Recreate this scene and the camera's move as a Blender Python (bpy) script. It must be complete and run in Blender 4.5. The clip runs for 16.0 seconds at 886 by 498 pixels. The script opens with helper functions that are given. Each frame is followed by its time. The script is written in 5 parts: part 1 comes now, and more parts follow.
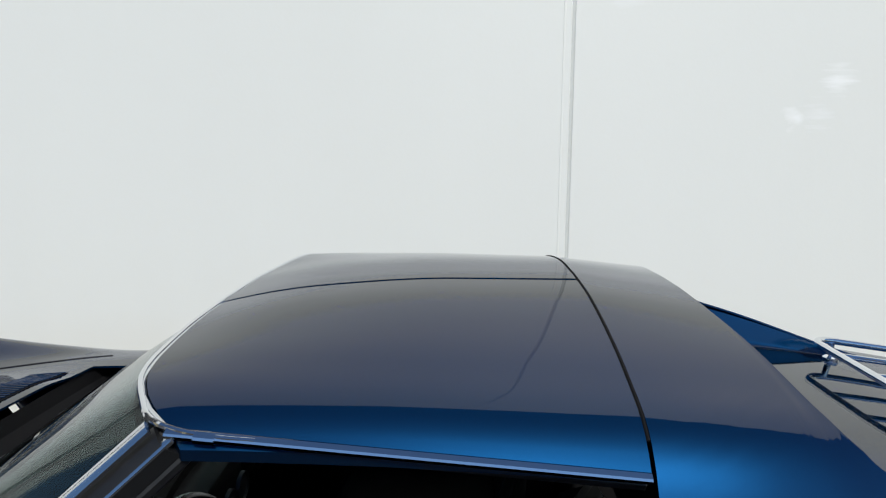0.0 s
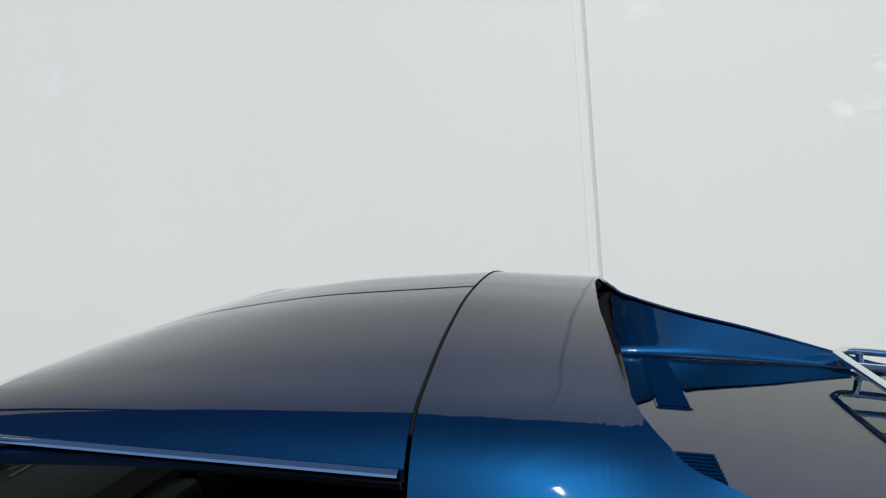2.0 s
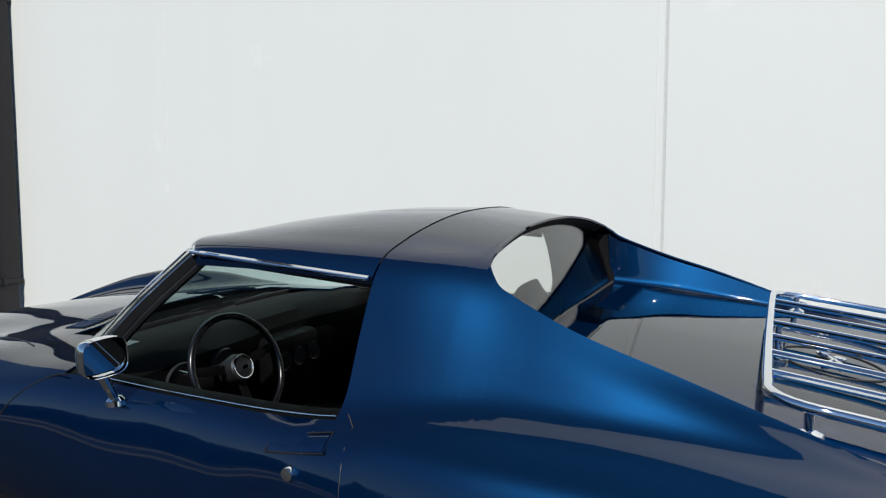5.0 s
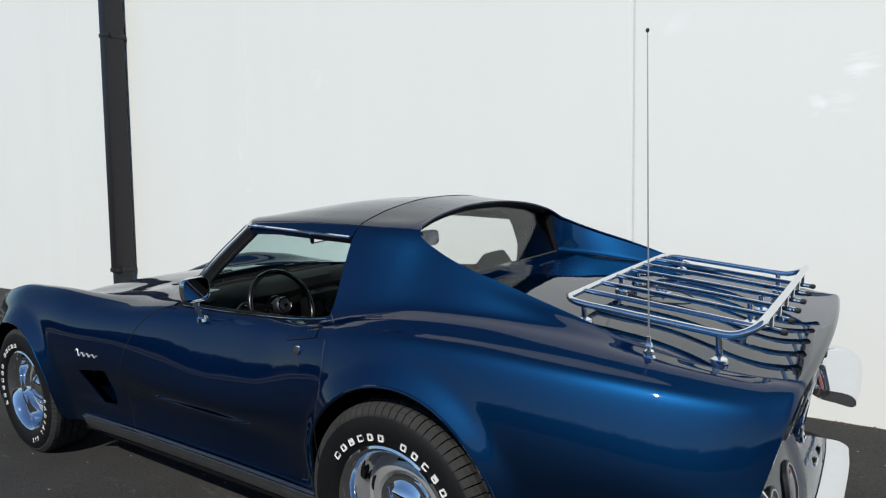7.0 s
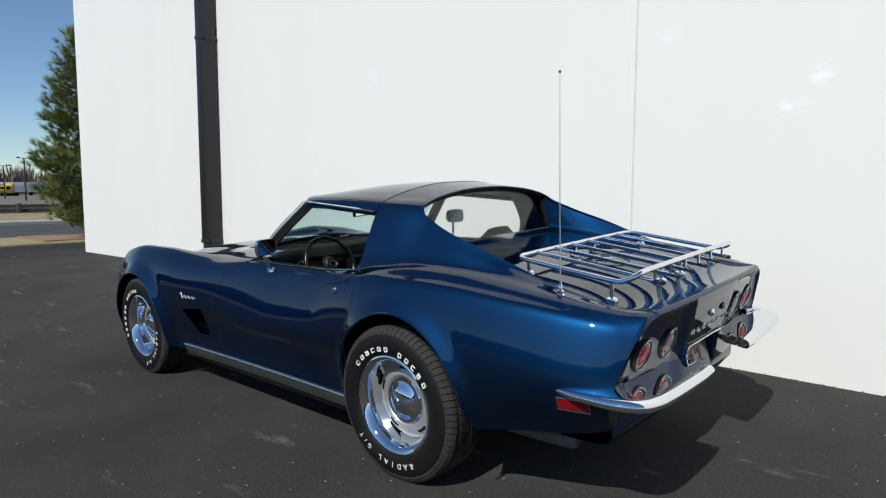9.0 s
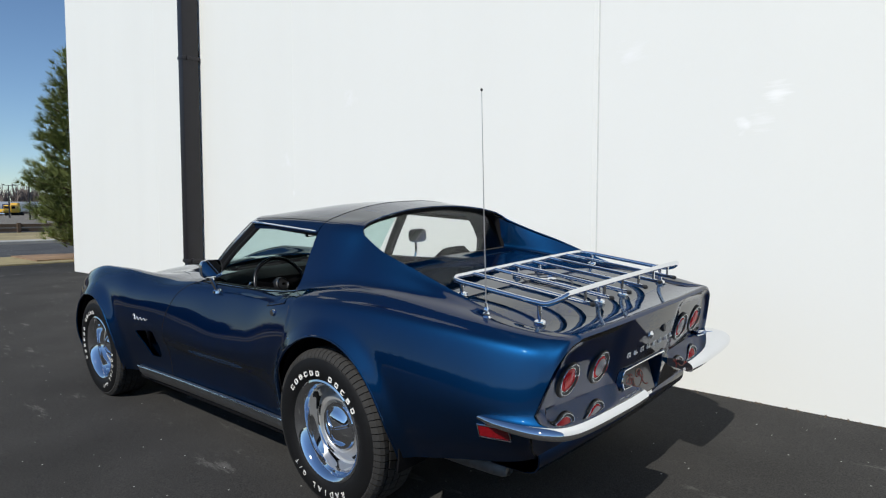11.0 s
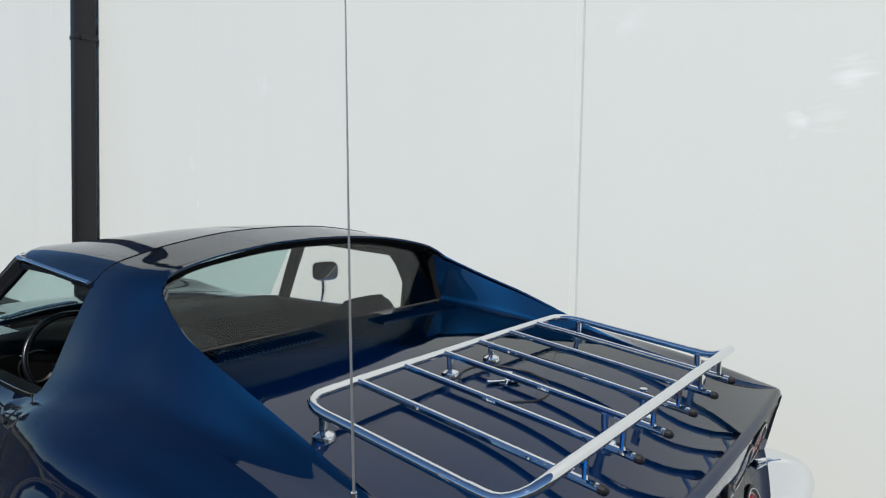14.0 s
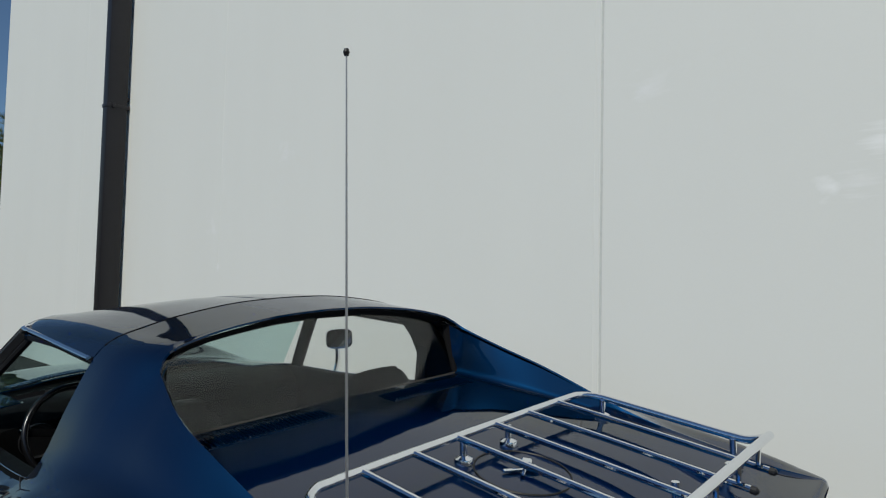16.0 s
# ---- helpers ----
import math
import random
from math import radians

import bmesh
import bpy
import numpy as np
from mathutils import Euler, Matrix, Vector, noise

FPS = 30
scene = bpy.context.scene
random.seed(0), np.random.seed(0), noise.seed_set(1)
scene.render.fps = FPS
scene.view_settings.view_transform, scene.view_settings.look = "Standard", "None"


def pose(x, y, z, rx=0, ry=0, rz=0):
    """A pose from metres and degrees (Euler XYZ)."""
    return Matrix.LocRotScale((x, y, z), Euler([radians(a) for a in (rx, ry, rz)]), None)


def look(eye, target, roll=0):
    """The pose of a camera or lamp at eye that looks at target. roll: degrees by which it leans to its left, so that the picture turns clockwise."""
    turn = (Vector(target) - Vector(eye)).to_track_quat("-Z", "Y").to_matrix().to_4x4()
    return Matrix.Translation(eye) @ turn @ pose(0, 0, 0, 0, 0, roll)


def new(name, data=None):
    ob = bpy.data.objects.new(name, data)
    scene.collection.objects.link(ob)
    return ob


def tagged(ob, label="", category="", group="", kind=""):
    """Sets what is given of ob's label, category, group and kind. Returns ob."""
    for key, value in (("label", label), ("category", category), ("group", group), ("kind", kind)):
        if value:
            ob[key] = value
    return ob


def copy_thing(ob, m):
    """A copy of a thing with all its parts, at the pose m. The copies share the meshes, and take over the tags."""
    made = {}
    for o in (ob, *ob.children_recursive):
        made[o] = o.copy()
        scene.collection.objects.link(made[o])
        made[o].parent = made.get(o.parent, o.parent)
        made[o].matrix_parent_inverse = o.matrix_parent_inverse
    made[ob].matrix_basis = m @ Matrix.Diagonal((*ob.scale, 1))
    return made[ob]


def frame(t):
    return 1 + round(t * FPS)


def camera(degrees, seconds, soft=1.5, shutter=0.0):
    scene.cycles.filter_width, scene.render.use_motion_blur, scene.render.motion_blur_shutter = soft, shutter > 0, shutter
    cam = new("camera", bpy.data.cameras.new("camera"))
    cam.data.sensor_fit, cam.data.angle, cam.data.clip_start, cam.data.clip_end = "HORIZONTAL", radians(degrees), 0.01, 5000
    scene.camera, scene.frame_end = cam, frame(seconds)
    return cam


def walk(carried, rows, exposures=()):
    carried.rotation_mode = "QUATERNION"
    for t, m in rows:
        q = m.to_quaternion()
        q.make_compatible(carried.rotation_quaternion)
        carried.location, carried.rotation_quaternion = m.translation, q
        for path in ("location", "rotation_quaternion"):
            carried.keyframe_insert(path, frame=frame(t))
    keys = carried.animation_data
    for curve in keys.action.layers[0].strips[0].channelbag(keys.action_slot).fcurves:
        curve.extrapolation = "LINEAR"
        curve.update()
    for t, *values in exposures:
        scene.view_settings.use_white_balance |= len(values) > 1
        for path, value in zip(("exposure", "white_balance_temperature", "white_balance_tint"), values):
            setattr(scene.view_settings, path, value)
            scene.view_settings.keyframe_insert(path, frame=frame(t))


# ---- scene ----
cam = camera(70.23, 16.0, soft=1.2)

# seconds, eye x y z, heading, tilt, lean (degrees)
PATH = [
    (0.0, 0.663, -1.266, 1.466, 91.68, -6.87, 0.56),
    (0.5, 0.690, -1.252, 1.436, 91.71, -7.31, -0.21),
    (1.0, 0.836, -1.147, 1.415, 94.29, -4.74, -3.74),
    (1.5, 0.961, -1.098, 1.399, 97.03, -2.51, -4.47),
    (2.0, 1.082, -1.191, 1.371, 102.67, -1.65, -4.25),
    (2.5, 1.199, -1.234, 1.374, 108.13, -2.47, -3.62),
    (3.0, 1.333, -1.253, 1.344, 113.19, -2.67, -1.32),
    (3.5, 1.399, -1.366, 1.337, 115.62, -4.12, -0.64),
    (4.0, 1.443, -1.487, 1.309, 115.73, -4.03, 0.59),
    (6.3, 2.136, -1.942, 1.273, 123.98, -3.79, -1.34),
    (6.5, 2.219, -1.985, 1.265, 124.85, -3.43, -1.05),
    (7.0, 2.411, -2.176, 1.232, 125.43, -3.96, -0.77),
    (7.5, 2.631, -2.326, 1.216, 127.14, -5.01, -0.71),
    (8.0, 2.851, -2.401, 1.218, 131.00, -6.08, -0.38),
    (8.2, 2.923, -2.447, 1.228, 131.69, -5.99, -0.34),
    (10.3, 3.262, -2.653, 1.222, 132.01, -4.65, 0.49),
    (10.5, 3.275, -2.576, 1.211, 132.22, -4.52, -0.00),
    (11.0, 3.297, -2.355, 1.234, 132.35, -3.70, 0.01),
    (11.5, 3.132, -2.149, 1.243, 131.17, -3.49, 0.17),
    (12.0, 2.996, -1.968, 1.257, 127.84, -3.16, -0.30),
    (12.5, 2.913, -1.717, 1.259, 125.86, -3.42, -0.92),
    (13.0, 2.810, -1.538, 1.250, 127.11, -4.39, -0.60),
    (13.5, 2.659, -1.369, 1.261, 127.75, -3.95, 0.32),
    (14.0, 2.602, -1.259, 1.306, 129.20, -2.66, 1.14),
    (14.5, 2.583, -1.238, 1.345, 131.08, 1.34, 1.31),
    (15.0, 2.564, -1.259, 1.370, 131.60, 4.00, 1.24),
    (15.5, 2.553, -1.273, 1.369, 130.48, 3.77, 1.52),
    (16.0, 2.570, -1.189, 1.341, 131.28, 2.69, 1.23),
]


def aim(row):
    t, x, y, z, yaw, tilt, lean = row
    yaw, tilt = radians(yaw), radians(tilt)
    way = Vector((math.cos(yaw) * math.cos(tilt), math.sin(yaw) * math.cos(tilt), math.sin(tilt)))
    eye = Vector((x, y, z))
    return t, look(eye, eye + way, lean)


walk(cam, [aim(r) for r in PATH], exposures=[
    (0.0, -0.2, 6500, 8.5), (1.5, -0.32, 6500, 8.5), (3.0, -0.3, 6500, 8.5), (4.0, -0.2, 6500, 9.0), (6.5, -0.12, 6500, 9.5), (7.0, -0.12, 6500, 9.5),
    (7.5, -0.06, 6500, 10.0), (8.0, 0.0, 6500, 10.0), (11.0, 0.0, 6500, 10.0), (12.0, -0.10, 6500, 9.5), (12.5, -0.12, 6500, 9.5), (13.0, -0.14, 6500, 9.0),
    (13.5, -0.15, 6500, 9.0), (14.0, -0.26, 6500, 8.5), (14.5, -0.42, 6500, 7.0), (15.0, -0.66, 6500, 6.0), (16.0, -0.68, 6500, 6.0)])

# ---- world and sun ----
SUN = Vector((0.19, -0.74, 0.72)).normalized()
world = bpy.data.worlds.new("world")
scene.world = world
world.use_nodes = True
wn = world.node_tree.nodes
sky = wn.new("ShaderNodeTexSky")
sky.sky_type = "NISHITA"
sky.sun_disc = False
sky.sun_elevation = math.asin(SUN.z)
sky.sun_rotation = math.atan2(SUN.x, SUN.y)
sky.air_density, sky.dust_density, sky.ozone_density = 1.0, 0.0, 2.2
sky.altitude = 800
wn["Background"].inputs["Strength"].default_value = 0.096
clear_blue = wn.new("ShaderNodeMix")
clear_blue.data_type, clear_blue.blend_type = "RGBA", "MULTIPLY"
clear_blue.inputs["Factor"].default_value = 1
clear_blue.inputs[7].default_value = (0.87, 0.985, 1.09, 1)
world.node_tree.links.new(sky.outputs[0], clear_blue.inputs[6])
world.node_tree.links.new(clear_blue.outputs[2], wn["Background"].inputs["Color"])
sun_data = bpy.data.lights.new("sun", "SUN")
sun_data.energy, sun_data.angle, sun_data.color = 4.08, radians(0.53), (1.0, 0.966, 0.892)
sun = new("sun", sun_data)
sun.matrix_world = look(SUN * 30, (0, 0, 0))

# ---- small helpers ----
GX, GY = 0.010, 0.039      # fall of the asphalt along and across the car


def ground_z(x, y):
    near = GX * (x - 1.245) + GY * (y + 0.8)
    d = math.hypot(x, y)
    w = min(1.0, max(0.0, (16.0 - d) / 8.0))
    w = w * w * (3 - 2 * w)
    fall = min(1.0, max(0.0, (-45.0 - x) / 65.0))
    return near * w - 0.10 * (1 - w) - .85 * fall


def wall_y(x):
    return 1.595 - 0.0338 * (x - 1.0)


def pchip(xs, ys, x):
    """Monotone cubic through (xs, ys) at x."""
    xs, ys = np.asarray(xs, float), np.asarray(ys, float)
    x = min(max(x, xs[0]), xs[-1])
    h, d = np.diff(xs), np.diff(ys) / np.diff(xs)
    m = np.zeros(len(xs))
    m[0], m[-1] = d[0], d[-1]
    for i in range(1, len(xs) - 1):
        if d[i - 1] * d[i] > 0:
            w1, w2 = 2 * h[i] + h[i - 1], h[i] + 2 * h[i - 1]
            m[i] = (w1 + w2) / (w1 / d[i - 1] + w2 / d[i])
    i = min(int(np.searchsorted(xs, x, side="right")) - 1, len(xs) - 2)
    t = (x - xs[i]) / h[i]
    return float((2 * t**3 - 3 * t**2 + 1) * ys[i] + (t**3 - 2 * t**2 + t) * h[i] * m[i] + (-2 * t**3 + 3 * t**2) * ys[i + 1] + (t**3 - t**2) * h[i] * m[i + 1])


def spline(points, n):
    """n points along a Catmull-Rom curve through the control points, even along its length."""
    p = [np.asarray(q, float) for q in points]
    p = [2 * p[0] - p[1]] + p + [2 * p[-1] - p[-2]]
    dense = []
    for i in range(1, len(p) - 2):
        for k in range(16):
            t = k / 16
            a, b, c, d = p[i - 1], p[i], p[i + 1], p[i + 2]
            dense.append(0.5 * (2 * b + (c - a) * t + (2 * a - 5 * b + 4 * c - d) * t * t + (3 * b - 3 * c + d - a) * t**3))
    dense.append(p[-2])
    dense = np.array(dense)
    s = np.concatenate([[0], np.cumsum(np.linalg.norm(np.diff(dense, axis=0), axis=1))])
    u = np.linspace(0, s[-1], n)
    return np.stack([np.interp(u, s, dense[:, k]) for k in range(dense.shape[1])], 1)


def link_mesh(name, verts, faces, material, parent=None, label="", smooth=True, angle=32):
    me = bpy.data.meshes.new(name)
    me.from_pydata([tuple(map(float, v)) for v in verts], [], faces)
    me.validate()
    ob = new(name, me)
    if material:
        me.materials.append(material)
    if smooth and len(me.polygons):
        me.polygons.foreach_set("use_smooth", [True] * len(me.polygons))
        me.set_sharp_from_angle(angle=radians(angle))
    if parent:
        ob.parent = parent
    if label:
        ob["label"] = label
    return ob


def part(name, bm, material, parent=None, label="", smooth=True, angle=32):
    me = bpy.data.meshes.new(name)
    bmesh.ops.recalc_face_normals(bm, faces=bm.faces[:])
    bm.to_mesh(me)
    bm.free()
    ob = new(name, me)
    me.materials.append(material)
    if smooth and len(me.polygons):
        me.polygons.foreach_set("use_smooth", [True] * len(me.polygons))
        me.set_sharp_from_angle(angle=radians(angle))
    if parent:
        ob.parent = parent
    if label:
        ob["label"] = label
    return ob


def box_bm(x0, x1, y0, y1, z0, z1, bevel=0.0, segments=2, bm=None):
    bm = bm or bmesh.new()
    vs = [bm.verts.new((x, y, z)) for x in (x0, x1) for y in (y0, y1) for z in (z0, z1)]
    fs = [bm.faces.new([vs[i] for i in f]) for f in ((0, 1, 3, 2), (4, 6, 7, 5), (0, 4, 5, 1), (2, 3, 7, 6), (0, 2, 6, 4), (1, 5, 7, 3))]
    if bevel:
        edges = {e for f in fs for e in f.edges}
        bmesh.ops.bevel(bm, geom=list(edges), offset=bevel, segments=segments, profile=0.5, affect="EDGES")
    return bm


def lathe(profile, n=48, bm=None, centre=(0, 0, 0), axis="y", cap=True):
    """Turns (radius, height) round an axis."""
    bm = bm or bmesh.new()
    rings = []
    for r, h in profile:
        ring = []
        for k in range(n):
            a = 2 * math.pi * k / n
            p = {"y": (r * math.cos(a), h, r * math.sin(a)), "z": (r * math.cos(a), r * math.sin(a), h), "x": (h, r * math.cos(a), r * math.sin(a))}[axis]
            ring.append(bm.verts.new((p[0] + centre[0], p[1] + centre[1], p[2] + centre[2])))
        rings.append(ring)
    for a, b in zip(rings, rings[1:]):
        for k in range(n):
            bm.faces.new((a[k], a[(k + 1) % n], b[(k + 1) % n], b[k]))
    if cap and profile[0][0] > 1e-6:
        bm.faces.new(rings[0])
    if cap and profile[-1][0] > 1e-6:
        bm.faces.new(rings[-1][::-1])
    return bm


def tube(points, radius, n=10, bm=None, cap=True):
    """A round bar along points; radius is a number or one for each point."""
    bm = bm or bmesh.new()
    P = [Vector(p) for p in points]
    R = radius if hasattr(radius, "__len__") else [radius] * len(P)
    rings, side = [], None
    for i, p in enumerate(P):
        t = (P[min(i + 1, len(P) - 1)] - P[max(i - 1, 0)]).normalized()
        if side is None:
            side = t.orthogonal().normalized()
        side = (side - t * side.dot(t)).normalized()
        up = t.cross(side)
        rings.append([bm.verts.new(p + (side * math.cos(2 * math.pi * k / n) + up * math.sin(2 * math.pi * k / n)) * R[i]) for k in range(n)])
    for a, b in zip(rings, rings[1:]):
        for k in range(n):
            bm.faces.new((a[k], a[(k + 1) % n], b[(k + 1) % n], b[k]))
    if cap:
        bm.faces.new(rings[0][::-1])
        bm.faces.new(rings[-1])
    return bm


def ribbon(points, ups, width, height, bm=None):
    """A flat bar along points: width across, height along ups."""
    bm = bm or bmesh.new()
    P, U = [Vector(p) for p in points], [Vector(u).normalized() for u in ups]
    rings = []
    for i, p in enumerate(P):
        t = (P[min(i + 1, len(P) - 1)] - P[max(i - 1, 0)]).normalized()
        s = t.cross(U[i]).normalized()
        rings.append([bm.verts.new(p + s * a * width / 2 + U[i] * b * height / 2) for a, b in ((-1, -1), (1, -1), (1, .5), (.6, 1), (-.6, 1), (-1, .5))])
    for a, b in zip(rings, rings[1:]):
        for k in range(6):
            bm.faces.new((a[k], a[(k + 1) % 6], b[(k + 1) % 6], b[k]))
    bm.faces.new(rings[0][::-1])
    bm.faces.new(rings[-1])
    return bm


def grid_faces(rows, cols, keep=lambda i, j: True):
    return [(i * cols + j, i * cols + j + 1, (i + 1) * cols + j + 1, (i + 1) * cols + j) for i in range(rows - 1) for j in range(cols - 1) if keep(i, j)]


def grid_bm(rows):
    bm = bmesh.new()
    vs = [[bm.verts.new(p) for p in r] for r in rows]
    for a, b in zip(vs, vs[1:]):
        for j in range(len(a) - 1):
            bm.faces.new((a[j], a[j + 1], b[j + 1], b[j]))
    bmesh.ops.recalc_face_normals(bm, faces=bm.faces[:])
    if sum(f.normal.z for f in bm.faces) < 0:
        bmesh.ops.reverse_faces(bm, faces=bm.faces[:])
    return bm


def solid(ob, thickness, offset=-1.0):
    m = ob.modifiers.new("thickness", "SOLIDIFY")
    m.thickness, m.offset = thickness, offset
    e = ob.modifiers.new("crisp_edges", "EDGE_SPLIT")
    e.split_angle = math.radians(42)
    return ob


def solid_sheet(name, rows, thickness, material, parent, label="", direction=None, angle=32):
    """A closed sheet from rows of points, thickened along a fixed direction or its normals."""
    R, Cn = len(rows), len(rows[0])
    top = [Vector(p) for r in rows for p in r]
    if direction is None:
        low = []
        for i in range(R):
            for j in range(Cn):
                a = Vector(rows[min(i + 1, R - 1)][j]) - Vector(rows[max(i - 1, 0)][j])
                b = Vector(rows[i][min(j + 1, Cn - 1)]) - Vector(rows[i][max(j - 1, 0)])
                nrm = a.cross(b)
                nrm = nrm.normalized() if nrm.length > 1e-9 else Vector((0, 0, 1))
                low.append(top[i * Cn + j] - nrm * thickness)
    else:
        d = Vector(direction).normalized() * thickness
        low = [p + d for p in top]
    n = R * Cn
    faces = grid_faces(R, Cn)
    faces = faces + [tuple(k + n for k in f[::-1]) for f in faces]
    rim = [j for j in range(Cn)] + [i * Cn + Cn - 1 for i in range(1, R)] + [(R - 1) * Cn + j for j in range(Cn - 2, -1, -1)] + [i * Cn for i in range(R - 2, 0, -1)]
    for a, b in zip(rim, rim[1:] + rim[:1]):
        faces.append((b, a, a + n, b + n))
    bm = bmesh.new()
    vs = [bm.verts.new(p) for p in top + low]
    for f in faces:
        try:
            bm.faces.new([vs[k] for k in f])
        except ValueError:
            pass
    return part(name, bm, material, parent, label, angle=angle)


# ---- materials ----
def material(name):
    m = bpy.data.materials.new(name)
    m.use_nodes = True
    return m, m.node_tree.nodes, m.node_tree.links, m.node_tree.nodes["Principled BSDF"]


def simple(name, colour, rough=0.5, metal=0.0, coat=0.0, vary=0.12, scale=30.0, bump=0.0, spec=0.5):
    """A surface whose colour and gloss vary at two scales."""
    m, n, l, b = material(name)
    tc = n.new("ShaderNodeTexCoord")
    a, c = n.new("ShaderNodeTexNoise"), n.new("ShaderNodeTexNoise")
    a.inputs["Scale"].default_value, c.inputs["Scale"].default_value = scale, scale / 9
    a.inputs["Detail"].default_value = c.inputs["Detail"].default_value = 5
    l.new(tc.outputs["Object"], a.inputs["Vector"])
    l.new(tc.outputs["Object"], c.inputs["Vector"])
    mix = n.new("ShaderNodeMath")
    mix.operation = "MULTIPLY_ADD"
    l.new(a.outputs["Fac"], mix.inputs[0])
    mix.inputs[1].default_value = 0.5
    half = n.new("ShaderNodeMath")
    half.operation = "MULTIPLY"
    half.inputs[1].default_value = 0.5
    l.new(c.outputs["Fac"], half.inputs[0])
    l.new(half.outputs[0], mix.inputs[2])
    ramp = n.new("ShaderNodeValToRGB")
    ramp.color_ramp.elements[0].position, ramp.color_ramp.elements[1].position = 0.3, 0.7
    ramp.color_ramp.elements[0].color = (*[v * (1 - vary) for v in colour], 1)
    ramp.color_ramp.elements[1].color = (*[min(1, v * (1 + vary)) for v in colour], 1)
    l.new(mix.outputs[0], ramp.inputs[0])
    l.new(ramp.outputs[0], b.inputs["Base Color"])
    rr = n.new("ShaderNodeMapRange")
    rr.inputs["To Min"].default_value, rr.inputs["To Max"].default_value = rough * 0.8, min(1, rough * 1.2)
    l.new(mix.outputs[0], rr.inputs[0])
    l.new(rr.outputs[0], b.inputs["Roughness"])
    b.inputs["Metallic"].default_value = metal
    b.inputs["Coat Weight"].default_value = coat
    b.inputs["Coat Roughness"].default_value = 0.03
    b.inputs["Specular IOR Level"].default_value = spec
    if bump:
        bp = n.new("ShaderNodeBump")
        bp.inputs["Strength"].default_value, bp.inputs["Distance"].default_value = bump, 0.004
        l.new(a.outputs["Fac"], bp.inputs["Height"])
        l.new(bp.outputs[0], b.inputs["Normal"])
    return m


def paint_material():
    m, n, l, b = material("blue_metallic_paint")
    tc = n.new("ShaderNodeTexCoord")
    flake = n.new("ShaderNodeTexNoise")
    flake.inputs["Scale"].default_value, flake.inputs["Detail"].default_value = 1600, 2
    l.new(tc.outputs["Object"], flake.inputs["Vector"])
    ramp = n.new("ShaderNodeValToRGB")
    ramp.color_ramp.elements[0].position, ramp.color_ramp.elements[1].position = 0.35, 0.75
    ramp.color_ramp.elements[0].color, ramp.color_ramp.elements[1].color = (0.0021, 0.0288, 0.0880, 1), (0.0032, 0.0385, 0.1155, 1)
    l.new(flake.outputs["Fac"], ramp.inputs[0])
    l.new(ramp.outputs[0], b.inputs["Base Color"])
    wave = n.new("ShaderNodeTexNoise")
    wave.inputs["Scale"].default_value, wave.inputs["Detail"].default_value = 14, 2
    l.new(tc.outputs["Object"], wave.inputs["Vector"])
    bp = n.new("ShaderNodeBump")
    bp.inputs["Strength"].default_value, bp.inputs["Distance"].default_value = 0.012, 0.01
    l.new(wave.outputs["Fac"], bp.inputs["Height"])
    l.new(bp.outputs[0], b.inputs["Coat Normal"])
    b.inputs["Metallic"].default_value, b.inputs["Roughness"].default_value = 1.0, 0.47
    b.inputs["Specular Tint"].default_value = (0.02, 0.10, 0.20, 1)
    b.inputs["Coat Weight"].default_value, b.inputs["Coat Roughness"].default_value, b.inputs["Coat IOR"].default_value = 1.0, 0.022, 1.46
    return m


def glass_material(name, tint, gloss=0.04):
    m, n, l, b = material(name)
    n.remove(b)
    t, g, mix, f = n.new("ShaderNodeBsdfTransparent"), n.new("ShaderNodeBsdfGlossy"), n.new("ShaderNodeMixShader"), n.new("ShaderNodeLayerWeight")
    t.inputs["Color"].default_value = (*tint, 1)
    g.inputs["Roughness"].default_value = 0.01
    f.inputs["Blend"].default_value = 0.5
    five, lift = n.new("ShaderNodeMath"), n.new("ShaderNodeMath")
    five.operation, lift.operation = "POWER", "MULTIPLY_ADD"
    five.inputs[1].default_value, lift.inputs[1].default_value, lift.inputs[2].default_value = 5, 0.9, gloss
    l.new(f.outputs["Facing"], five.inputs[0])
    l.new(five.outputs[0], lift.inputs[0])
    l.new(lift.outputs[0], mix.inputs[0])
    l.new(t.outputs[0], mix.inputs[1])
    l.new(g.outputs[0], mix.inputs[2])
    l.new(mix.outputs[0], n["Material Output"].inputs[0])
    return m


